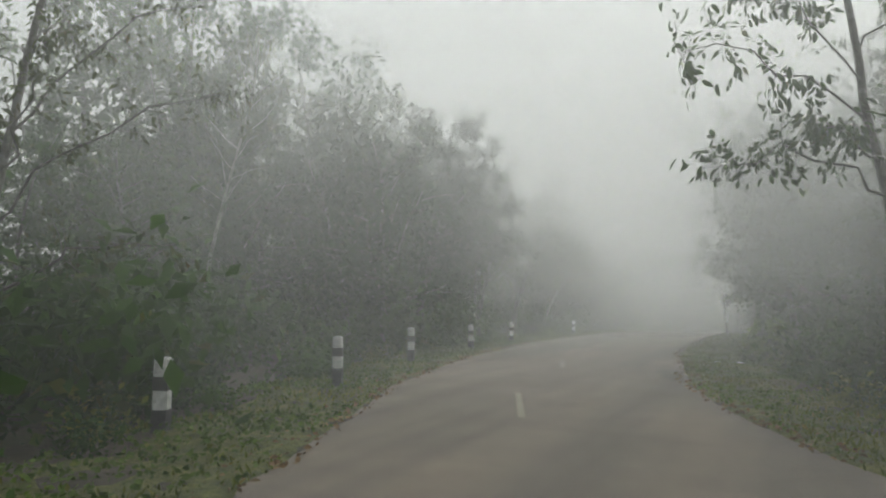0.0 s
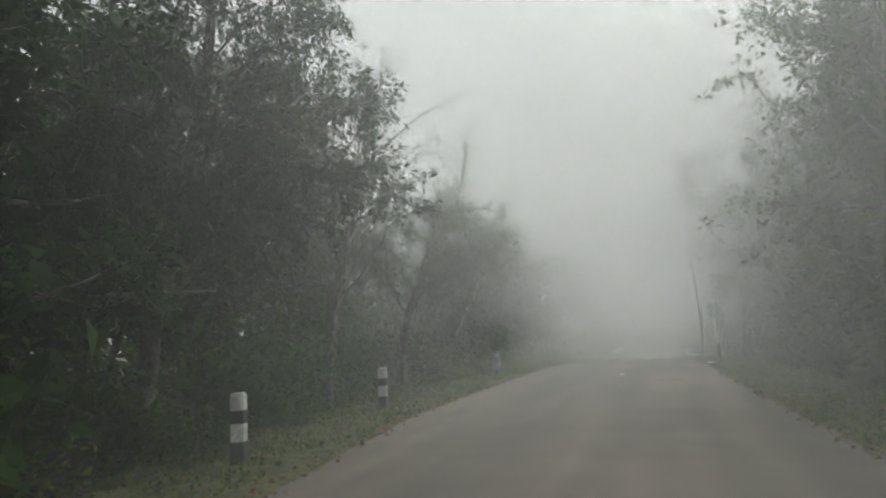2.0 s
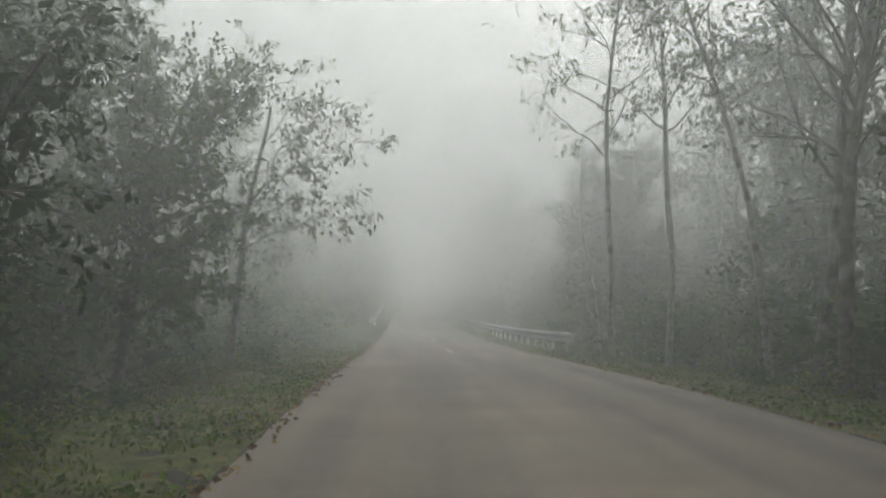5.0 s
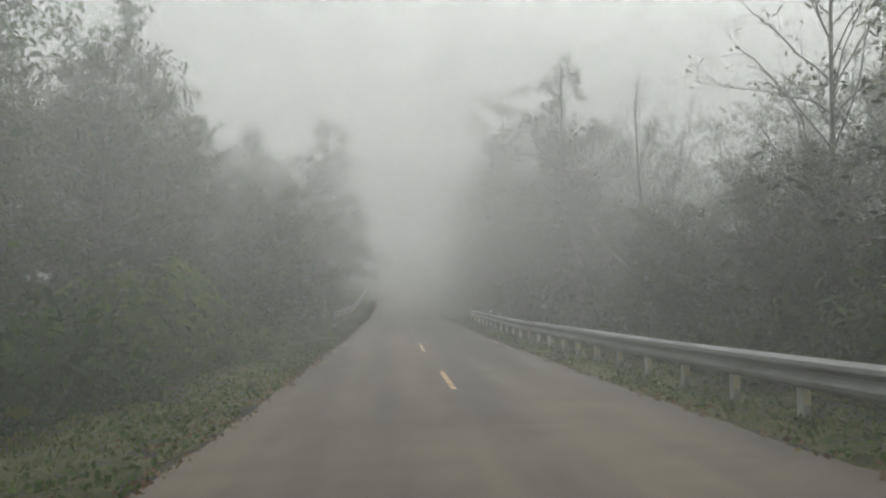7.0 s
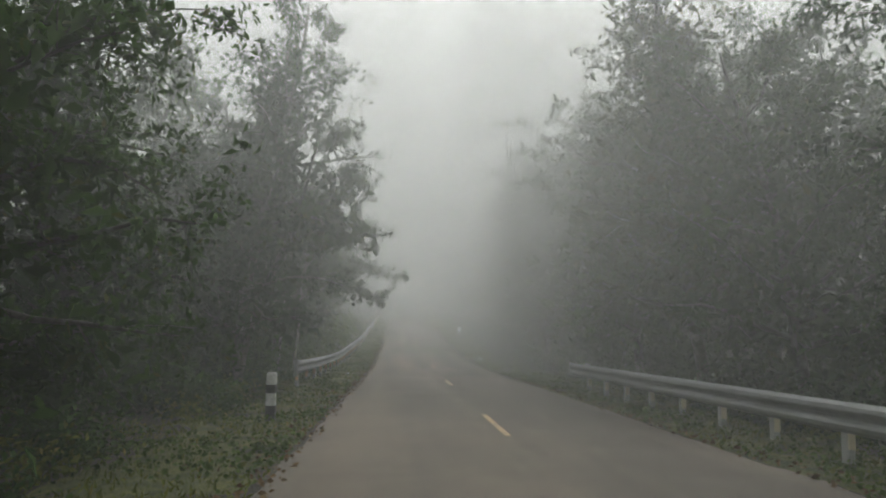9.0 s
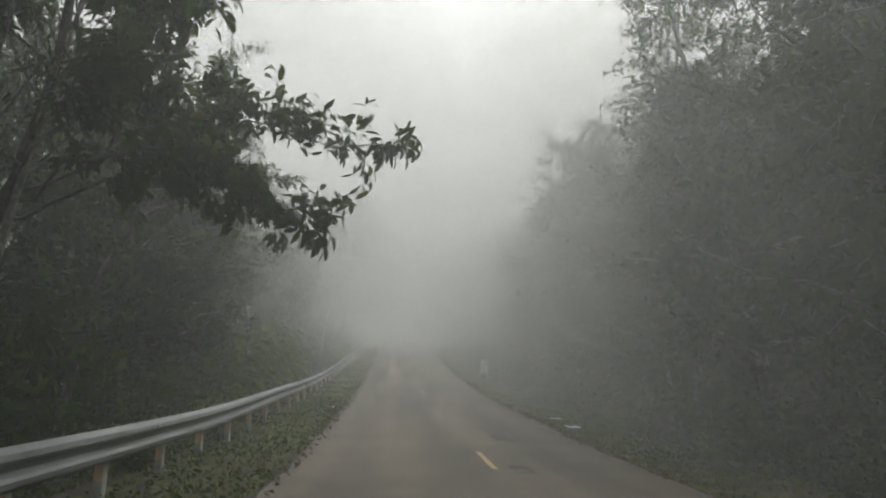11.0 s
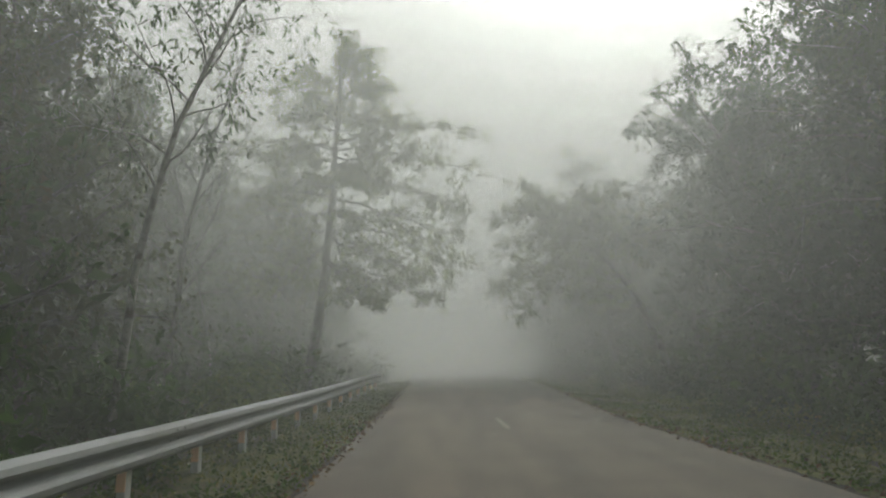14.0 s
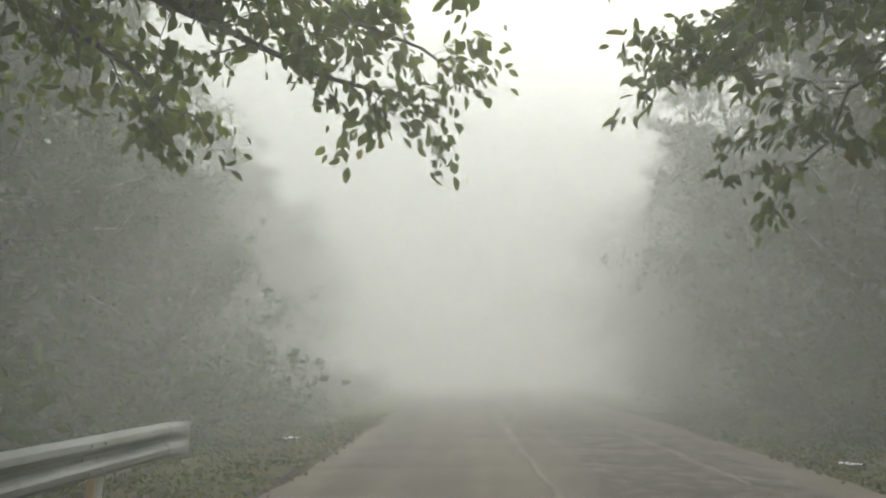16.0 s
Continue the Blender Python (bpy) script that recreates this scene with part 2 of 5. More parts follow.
WHITE_PAINT = plain("white_paint", (0.78, 0.78, 0.76), 0.6, 0, (0.07, 0.068, 0.06), 0.95, 13.0)
BLACK_PAINT = plain("black_paint", (0.03, 0.03, 0.03), 0.6, 0, (0.1, 0.1, 0.09), 0.6, 9.0)
STEEL = plain("galvanised_steel", (0.3, 0.31, 0.315), 0.7, 0.25, (0.18, 0.17, 0.15), 0.6, 5.0, 0.08)
POST_STEEL = plain("post_steel", (0.55, 0.55, 0.52), 0.65, 0.1, (0.25, 0.23, 0.2), 0.5, 8.0)
STEEL_DULL = plain("dull_steel", (0.34, 0.35, 0.35), 0.6, 0.5, (0.12, 0.1, 0.08), 0.6, 8.0)
ORANGE = plain("orange_reflector", (0.88, 0.6, 0.4), 0.3, 0, (0.3, 0.15, 0.08), 0.4, 20.0)
PALE_REFLECTOR = plain("pale_reflector", (0.82, 0.74, 0.55), 0.3, 0, (0.4, 0.3, 0.2), 0.4, 20.0)
LINE_PAINT = plain("line_paint", (0.44, 0.28, 0.14), 0.7, 0, (0.16, 0.145, 0.12), 0.95, 7.0)
LINE_FAINT = plain("faint_line_paint", (0.19, 0.16, 0.122), 0.75, 0, (0.13, 0.11, 0.09), 1.0, 7.0)
CONCRETE = plain("white_concrete", (0.8, 0.8, 0.78), 0.8, 0, (0.28, 0.27, 0.23), 0.75, 9.0, 0.4)
MOSSY = plain("mossy_concrete", (0.22, 0.22, 0.16), 0.9, 0, (0.06, 0.07, 0.03), 0.9, 9.0, 0.5)
SIGN_BACK = plain("sign_back", (0.66, 0.68, 0.67), 0.6, 0.0, (0.25, 0.24, 0.22), 0.5, 5.0)

# ---- the lie of the road ----
Z_KNOTS = (1.25, 1.17, 1.08, 0.98, 0.90, 0.80, 0.71, 0.61, 0.46, 0.21, -0.15, -0.55, -0.90, -1.18, -1.46, -1.65, -1.83, -2.04,
           -2.14, -2.03, -1.89, -1.60, -1.18, -0.69, -0.18, 0.38, 0.88, 1.34, 1.76, 2.15, 2.54, 2.91)


def road_z(y):
    """Height of the road, smooth through knots 8 m apart from y = -48."""
    n = len(Z_KNOTS)
    u = min(max((y + 48) / 8, 0), n - 1.001)
    i = int(u)
    f = u - i
    a, b, c, d = (Z_KNOTS[min(max(j, 0), n - 1)] for j in (i - 1, i, i + 1, i + 2))
    return b + 0.5 * f * (c - a + f * (2 * a - 5 * b + 4 * c - d + f * (3 * (b - c) + d - a)))


LEFT_Y = (-60, -44, -36, -27.6, -25.4, -20.5, -14, -9.6, -4, 2, 12, 24, 40, 150, 164, 200, 240)
LEFT_X = (26, 13.5, 7.8, 3.03, 2.2, 0.37, -1.15, -1.9, -2.65, -2.85, -3.05, -3.0, -2.95, -2.95, -3.0, -3.9, -5.5)
RIGHT_Y = (-60, -44, -32, -24.3, -21.4, -17.6, -13, -8.5, -4, 4, 14, 26, 38, 140, 150, 160, 200, 240)
RIGHT_X = (33, 20.5, 12.3, 7.5, 6.35, 5.3, 4.75, 4.1, 3.9, 3.65, 3.6, 3.4, 3.12, 2.95, 3.4, 3.9, 4.6, 3.2)


FOG = fog_material(0.105)


def left_edge(y):
    return float(np.interp(y, LEFT_Y, LEFT_X))


def right_edge(y):
    return float(np.interp(y, RIGHT_Y, RIGHT_X))


def ground_z(x, y):
    """Height of the ground beside and under the road."""
    z = road_z(y)
    a, b = left_edge(y), right_edge(y)
    out = max(a - x, x - b)
    if out < 0:
        return z - 0.06 if out < -0.15 else z - 0.03
    rise = 0.0
    if out > 2.2:
        rise = -0.35 * min((out - 2.2) / 1.5, 1) + 0.05 * max(out - 5, 0)
    return z - 0.02 - 0.03 * min(out, 2) + min(rise, 2.0) + 0.09 * noise.noise((x * 0.6, y * 0.6, 3)) * min(out, 1.5)


def mesh_object(name, verts, faces, material, parent=None, label="", smooth=False):
    me = bpy.data.meshes.new(name)
    me.from_pydata(verts, [], faces)
    me.materials.append(material)
    if smooth:
        me.shade_smooth()
    ob = new(name, me)
    if parent:
        ob.parent = parent
    if label:
        ob["label"] = label
    return ob


def part(name, bm, material, parent, label=""):
    """Links a bmesh as one mesh object under a thing or a part."""
    me = bpy.data.meshes.new(name)
    bm.to_mesh(me)
    bm.free()
    me.materials.append(material)
    ob = new(name, me)
    ob.parent = parent
    if label:
        ob["label"] = label
    return ob


def box_bm(sx, sy, sz, z0=0.0, bevel=0.0, at=(0, 0), segments=1):
    bm = bmesh.new()
    bmesh.ops.create_cube(bm, size=1, matrix=Matrix.Translation((at[0], at[1], z0 + sz / 2)) @ Matrix.Diagonal((sx, sy, sz, 1)))
    if bevel:
        bmesh.ops.bevel(bm, geom=bm.edges[:], offset=bevel, segments=segments, affect="EDGES")
    return bm


def empty(name, m, label="", category="", group="", kind=""):
    ob = new(name)
    ob.matrix_world = m
    ob.empty_display_size = 0.2
    return tagged(ob, label, category, group, kind)


# ---- ground and road ----
def build_ground():
    ys = [-900, -500, -250, -120] + [-80 + 1.0 * i for i in range(321)] + [280, 400, 700, 1200]
    xs = [-900, -400, -150, -70, -40, -26] + [-18 + 0.6 * i for i in range(78)] + [34, 45, 70, 150, 400, 900]
    verts = [(x, y, ground_z(x, y)) for y in ys for x in xs]
    w = len(xs)
    faces = [(j * w + i, j * w + i + 1, (j + 1) * w + i + 1, (j + 1) * w + i) for j in range(len(ys) - 1) for i in range(w - 1)]
    tagged(mesh_object("ground", verts, faces, SOIL, smooth=True), "damp brown forest soil with moss and leaf litter", "ground", kind="structure")


def build_road():
    ys = [-58 + 0.5 * i for i in range(570)]
    verts, faces = [], []
    cols = 12
    for y in ys:
        a = left_edge(y) + 0.13 * noise.noise((y * 0.9, 0, 5)) + 0.07 * noise.noise((y * 3.1, 0, 9))
        b = right_edge(y) + 0.13 * noise.noise((y * 0.9, 7, 5)) + 0.07 * noise.noise((y * 3.1, 7, 9))
        z = road_z(y)
        for i in range(cols + 1):
            f = i / cols
            x = a + (b - a) * f
            crown = 0.03 * (1 - (2 * f - 1) ** 2)
            verts.append((x, y, z - (0.035 if i in (0, cols) else 0) + crown + 0.008 * noise.noise((x * 0.8, y * 0.5, 2))))
    w = cols + 1
    faces = [(j * w + i, j * w + i + 1, (j + 1) * w + i + 1, (j + 1) * w + i) for j in range(len(ys) - 1) for i in range(cols)]
    tagged(mesh_object("road", verts, faces, ASPHALT, smooth=True), "narrow worn grey-brown asphalt road with stains and ragged edges", "road", kind="structure")


DASHES = [((2.97, -20.9), (3.85, -23.3)), ((1.63, -13.4), (2.3, -15.7)), ((0.15, 39.1), (0.14, 35.9)), ((0.1, 50.6), (0.1, 47.5)),
          ((0.02, 60.4), (0.0, 56.5)), ((0.1, 71.9), (0.1, 69)), ((0.15, 83.5), (0.15, 80.4)), ((0.32, 96.2), (0.32, 94.0)),
          ((0.1, 106.0), (0.1, 103.0)), ((0.08, 116.8), (0.14, 113.6)), ((0.05, 129.0), (0.17, 125.9)), ((0.02, 140.6), (0.05, 138.2)),
          ((0.1, 166.5), (0.1, 163.5))]


def build_dashes():
    for (x0, y0), (x1, y1) in DASHES:
        verts, faces = [], []
        n = 16
        for i in range(n + 1):
            f = i / n
            x, y = x0 + (x1 - x0) * f, y0 + (y1 - y0) * f
            for s in (-1, 1):
                xx = x + s * (0.05 + 0.012 * noise.noise((y * 4, s * 5, 1)))
                a, b = left_edge(y), right_edge(y)
                g = (xx - a) / (b - a)
                verts.append((xx, y, road_z(y) + 0.03 * (1 - (2 * g - 1) ** 2) + 0.012))
        faces = [(2 * i, 2 * i + 1, 2 * i + 3, 2 * i + 2) for i in range(n)]
        tagged(mesh_object("lane_dash", verts, faces, LINE_PAINT if 30 < y0 < 100 else LINE_FAINT), "worn pale yellow centre line dash painted on asphalt", "road marking", "centre line", "structure")


def build_verges():
    """Strips of turf along both edges of the road, lumpy and with ragged borders."""
    for side, name in ((-1, "verge_west"), (1, "verge_east")):
        edge = left_edge if side < 0 else right_edge
        ys = [-46 + 0.4 * i for i in range(590)]
        cols = 9
        verts = []
        for y in ys:
            wide = 2.3 + 0.9 * noise.noise((y * 0.3, side, 8)) + 0.3 * noise.noise((y * 1.7, side, 8))
            for i in range(cols + 1):
                out = -0.12 + wide * i / cols
                x = edge(y) + side * out
                lump = 0.05 * noise.noise((x * 2.2, y * 2.2, 6)) + 0.03 * noise.noise((x * 6, y * 6, 6))
                verts.append((x, y, road_z(y) - 0.05 if i == 0 else ground_z(x, y) + (-0.06 if i == cols else 0.02 + lump)))
        w = cols + 1
        faces = [(j * w + i, j * w + i + 1, (j + 1) * w + i + 1, (j + 1) * w + i) for j in range(len(ys) - 1) for i in range(cols)]
        tagged(mesh_object(name, verts, faces, TURF, smooth=True), "verge of short moss and yellow-green turf beside the asphalt", "verge", kind="structure")


build_ground()
build_verges()
build_road()
build_dashes()


# ---- fog ----

def build_fog():
    """Veils of droplets hanging across the road at even steps, gently wavy, parted where the car drives through."""
    verts, faces = [], []
    y = -30.0
    way_y, way_x, way_z = [p[2] for p in PATH], [p[1] for p in PATH], [p[3] for p in PATH]
    while y < 236:
        base = len(verts)
        gx, gz = float(np.interp(y, way_y, way_x)), float(np.interp(y, way_y, way_z))
        xs = [-75, -50, -32, -20, -12, gx - 0.11, gx + 0.11, 12, 20, 32, 50, 75]
        zs = [-6, gz - 0.11, gz + 0.11, 6, 10, 14, 18, 23]
        for z in zs:
            for x in xs:
                near = abs(x - gx) < 1
                verts.append((x, y + (0 if near else 0.7 * noise.noise((x * 0.06, y, z * 0.07))), z))
        w = len(xs)
        gap = (5, 1) if PATH[0][2] < y < PATH[-1][2] else None
        faces += [(base + j * w + i, base + j * w + i + 1, base + (j + 1) * w + i + 1, base + (j + 1) * w + i)
                  for j in range(len(zs) - 1) for i in range(w - 1) if (i, j) != gap]
        y += 2.0
    tagged(mesh_object("fog", verts, faces, FOG, smooth=True), "thin grey morning fog hanging over road and forest", "fog", kind="stuff")


build_fog()


# ---- plants ----
def leaves_mesh(name, pos, along, size, material, width=0.42, rng=None, fine=False, hub=None):
    """One mesh of folded leaves: places, directions and lengths as arrays. hub: the middle of each leaf's own bough; the crown is shaded as the rounded masses that the boughs form."""
    n = len(pos)
    along = along / np.linalg.norm(along, axis=1, keepdims=True)
    # blades turn their faces outwards and to the light, with some scatter
    face = pos - pos.mean(0)
    face = face / (np.linalg.norm(face, axis=1, keepdims=True) + 1e-6) * (0.7 if hub is None else 0.8)
    if hub is not None:
        own = pos - hub
        face = face + own / (np.linalg.norm(own, axis=1, keepdims=True) + 0.1) * 0.8
    soft = face + np.array((0, 0, 0.45))
    face = face + np.array((0, 0, 0.7 if hub is None else 0.4)) + rng.normal(size=(n, 3)) * 0.32
    side = np.cross(along, face)
    side /= np.linalg.norm(side, axis=1, keepdims=True) + 1e-9
    up = np.cross(side, along)
    s = size[:, None]
    w = width * s * 0.5 * rng.uniform(0.8, 1.2, (n, 1))
    # outline from the stalk round the tip and back: share of the length, share of the width
    outline = ((0, 0), (0.22, 0.75), (0.5, 1.0), (0.78, 0.62), (1, 0), (0.78, -0.62), (0.5, -1.0), (0.22, -0.75)) if fine else ((0, 0), (0.45, 1.0), (1, 0), (0.45, -1.0))
    m = len(outline)
    v = np.empty((n, m, 3))
    for k, (f, g) in enumerate(outline):
        v[:, k] = pos + along * s * f + side * w * g + up * s * (0.1 * abs(g) - 0.07 * f * f)
    idx = np.arange(n)[:, None] * m
    fan = ((1, 2, 6, 7), (2, 3, 5, 6)) if fine else ()
    tri = ((0, 1, 7), (3, 4, 5)) if fine else ((0, 1, 2), (0, 2, 3))
    tri = tri + tuple(t for a, b, c, d in fan for t in ((a, b, c), (a, c, d)))
    tris = np.concatenate([idx + np.array([t]) for t in tri], 1).reshape(-1)
    count = n * len(tri)
    me = bpy.data.meshes.new(name)
    me.vertices.add(n * m)
    me.vertices.foreach_set("co", v.astype(np.float32).ravel())
    me.loops.add(count * 3)
    me.loops.foreach_set("vertex_index", tris.astype(np.int32))
    me.polygons.add(count)
    me.polygons.foreach_set("loop_start", np.arange(0, count * 3, 3, dtype=np.int32))
    me.update(calc_edges=True)
    if hub is not None:
        me.shade_smooth()
        soft = soft / (np.linalg.norm(soft, axis=1, keepdims=True) + 1e-6) + 0.35 * up + rng.normal(size=(n, 3)) * 0.12
        soft = soft / np.linalg.norm(soft, axis=1, keepdims=True)
        me.normals_split_custom_set_from_vertices(np.repeat(soft, m, axis=0).tolist())
    me.materials.append(material)
    return me


def tubes_mesh(name, lines, material, sides=6):
    """Tapered limbs: each line is a list of (point, radius)."""
    verts, faces = [], []
    most = sides
    for line in lines:
        base = len(verts)
        sides = most if line[0][1] > 0.045 else 3
        for k, (p, r) in enumerate(line):
            q = line[min(k + 1, len(line) - 1)][0] - line[max(k - 1, 0)][0]
            q = q / (np.linalg.norm(q) + 1e-9)
            a = np.cross(q, (0.31, 0.95, 0.1))
            a /= np.linalg.norm(a) + 1e-9
            b = np.cross(q, a)
            for i in range(sides):
                t = 2 * math.pi * i / sides
                verts.append(tuple(p + r * (math.cos(t) * a + math.sin(t) * b)))
        for k in range(len(line) - 1):
            for i in range(sides):
                j = (i + 1) % sides
                faces.append((base + k * sides + i, base + k * sides + j, base + (k + 1) * sides + j, base + (k + 1) * sides + i))
    me = bpy.data.meshes.new(name)
    me.from_pydata(verts, [], faces)
    me.shade_smooth()
    me.materials.append(material)
    return me


def limb(rng, start, way, length, radius, steps=6, bend=0.25, sag=0.0):
    """A crooked tapering limb."""
    pts, p, w = [(np.array(start, float), radius)], np.array(start, float), np.array(way, float)
    for i in range(steps):
        w = w + rng.normal(size=3) * bend + np.array((0, 0, -sag))
        w /= np.linalg.norm(w)
        p = p + w * length / steps
        pts.append((p.copy(), radius * (1 - 0.8 * (i + 1) / steps)))
    return pts


def along_line(line, f):
    x = f * (len(line) - 1)
    i = min(int(x), len(line) - 2)
    g = x - i
    return line[i][0] * (1 - g) + line[i + 1][0] * g, line[i][1] * (1 - g) + line[i + 1][1] * g


def tree_meshes(seed, height, radius, first, trunk_r, limbs, twigs, per_twig, leaf, leaf_mat, bark, lean=(0, 0), droop=0.25, spread=0.55, up=0.35, width=0.42, sides=6, top=0.35, twig_step=3, core=0, cone=False, tubes=99):
    """Trunk with limbs, and a crown of leaves on twigs. first: height of the lowest limb, as a part of the whole."""
    rng = np.random.default_rng(seed)
    way = np.array((lean[0], lean[1], 1.0))
    trunk = limb(rng, (0, 0, -0.3), way, height * 0.93 + 0.3, trunk_r, 9, 0.07)
    lines, arms, pos, along, hub = [trunk], [], [], [], []
    for k in range(limbs):
        f = first + (0.97 - first) * (k + rng.uniform(0, 0.9)) / limbs
        p, r = along_line(trunk, f)
        ang = k * 2.399 + rng.uniform(-0.4, 0.4)
        g = (f - first) / (1 - first)
        reach = radius * (top + (1 - top) * math.sin(math.pi * min(0.25 + 0.75 * g, 1.0)) ** 0.7) * rng.uniform(0.7, 1.15)
        if cone:
            reach = radius * min(1.0, 0.6 + 1.6 * g) * max(1 - g, 0.12) ** 0.55 * rng.uniform(0.75, 1.2) + 0.25
        w = np.array((math.cos(ang), math.sin(ang), up + (0.2 if cone else 0.6) * g + rng.uniform(-0.15, 0.2)))
        w /= np.linalg.norm(w)
        arm = limb(rng, p, w, reach, max(r * 0.55, 0.018), 6, 0.16, 0.02)
        arms.append(arm)
        if k < tubes:
            lines.append(arm)
        for q in range(max(6 if core else 3, int(twigs * min(1.0, 1.25 * reach / radius)))):
            fp = rng.uniform(0.25, 1.0)
            a, ra = along_line(arm, fp)
            tw = w * 0.6 + rng.normal(size=3) * spread + np.array((0, 0, -droop * 0.4))
            tw /= np.linalg.norm(tw)
            twig = limb(rng, a, tw, reach * rng.uniform(0.18, 0.42) + 0.15, max(ra * 0.5, 0.008), 3, 0.2, 0.06)
            if q % twig_step == 0:
                lines.append(twig)
            for z in range(per_twig):
                b, _ = along_line(twig, rng.uniform(0.15, 1.0))
                pos.append(b + rng.normal(size=3) * leaf * 0.55)
                hub.append(arm[4][0] - np.array((0, 0, 0.25 * reach)))
                along.append(tw * 0.5 + rng.normal(size=3) * 0.6 + np.array((0, 0, -droop)))
    size = list(leaf * rng.uniform(0.6, 1.25, len(pos)))
    # broad shaded leaves close to the limbs, which shut the crown
    for k in range(core):
        arm = rng.integers(0, max(1, int(len(arms) * 0.75)))
        b, _ = along_line(trunk, rng.uniform(first, 0.72)) if k % 6 == 0 else along_line(arms[arm], rng.uniform(0.1, 0.75))
        pos.append(b + rng.normal(size=3) * radius * 0.08)
        hub.append(b - np.array((0, 0, 0.3)))
        along.append(rng.normal(size=3))
        size.append(rng.uniform(0.26, 0.44))
    pos, along, size = np.array(pos), np.array(along), np.array(size)
    return tubes_mesh("trunk", lines, bark, sides), leaves_mesh("crown", pos, along, size, leaf_mat, width, rng, False, np.array(hub))


def plant(kinds, name, x, y, turn, scale, label, category, group, z=None, tilt=0.0):
    trunk, crown = kinds
    m = Matrix.Translation((x, y, (ground_z(x, y) if z is None else z) - 0.05)) @ Euler((tilt, 0, turn)).to_matrix().to_4x4()
    top = empty(name, m, label, category, group)
    for nm, me in (("trunk", trunk), ("crown", crown)):
        ob = new(nm, me)
        ob.parent = top
        ob.scale = (scale, scale, scale)
    return top


def shrub_mesh(seed, height, radius, count, leaf, mat, droop=0.2, width=0.45):
    """A bush of leaves on many thin stems from the ground."""
    rng = np.random.default_rng(seed)
    pos, along = [], []
    stems = 26
    for k in range(stems):
        ang, lean = rng.uniform(0, 6.28), rng.uniform(0.1, 1.0)
        w = np.array((math.cos(ang) * lean * radius / height, math.sin(ang) * lean * radius / height, 1.0))
        stem = limb(rng, (rng.normal() * 0.15 * radius, rng.normal() * 0.15 * radius, 0), w / np.linalg.norm(w), height * rng.uniform(0.55, 1.1), 0.01, 6, 0.12, 0.05)
        for i in range(count // stems):
            p, _ = along_line(stem, rng.uniform(0.12, 1.0) ** 0.8)
            pos.append(p + rng.normal(size=3) * leaf * 1.1)
            along.append(rng.normal(size=3) * 0.8 + np.array((math.cos(ang), math.sin(ang), -droop)))
    pos, along = np.array(pos), np.array(along)
    pos[:, 2] = np.maximum(pos[:, 2], 0.02)
    hub = np.array((0, 0, height * 0.35)) + pos * np.array((0.55, 0.55, 0.25))
    return leaves_mesh("shrub", pos, along, leaf * rng.uniform(0.6, 1.3, len(pos)), mat, width, rng, False, hub)


# kinds of tree, each with a few forms
BROAD = [tree_meshes(10 + i, 9.0, 3.6, 0.22, 0.16, 26, 13, 36, 0.155, (LEAF, LEAF_DARK, LEAF)[i], BARK, lean=(0.1 * (i - 1), 0.05), core=1500, width=0.46) for i in range(3)]
TALL = [tree_meshes(20 + i, 11.5, 3.0, 0.2, 0.15, 36, 11, 25, 0.155, (LEAF, LEAF_OLIVE, LEAF_DARK)[i], BARK, lean=(0.04, 0.06 * (i - 1)), droop=0.35, core=1500, cone=True, width=0.46) for i in range(3)]
SLIM = [tree_meshes(30 + i, 11.5, 2.3, 0.45, 0.085, 20, 9, 11, 0.16, (LEAF_OLIVE, LEAF)[i], BARK_PALE, lean=(0.05, 0.03), droop=0.9, up=0.9, width=0.3) for i in range(2)]
BARE = [tree_meshes(40 + i, 10.5, 3.0, 0.3, 0.1, 26, 12, 3, 0.13, LEAF_OLIVE, BARK, lean=(0.06, 0.0), up=1.2, spread=0.4, droop=0.1, twig_step=1) for i in range(2)]
BACK = [tree_meshes(50 + i, 12.5, 3.8, 0.1, 0.16, 20, 8, 18, 0.34, (LEAF, LEAF_DARK)[i], BARK, sides=3, twig_step=99, core=260, tubes=7) for i in range(2)]
FAR = [tree_meshes(50 + i, 12.5, 3.8, 0.1, 0.16, 20, 8, 9, 0.5, (LEAF, LEAF_DARK)[i], BARK, sides=3, twig_step=99, core=200, tubes=7) for i in range(2)]
SHRUB = [shrub_mesh(60 + i, (0.9, 1.4, 2.4)[i], (1.0, 1.3, 1.5)[i], 540, (0.21, 0.245, 0.3)[i], (LEAF, LEAF_DARK, LEAF)[i]) for i in range(3)]
BUSH = [shrub_mesh(64 + i, (1.1, 1.5)[i], (1.2, 1.35)[i], 900, 0.13, LEAF_BRIGHT, 0.3) for i in range(2)]
LOW = [shrub_mesh(70 + i, 0.6, 0.75, 310, 0.11, (LEAF, GRASS)[i], 0.0) for i in range(2)]
FORMS = {"broad": BROAD, "tall": TALL, "slim": SLIM, "bare": BARE, "back": BACK}
TREE_LABEL = {"broad": "leafy broad-crowned roadside tree in dull green", "tall": "tall forest tree with drooping green foliage",
              "slim": "slender tree with a pale trunk and hanging leaves", "bare": "nearly leafless tree with fine grey branches",
              "back": "dense tree deep in the misty forest"}

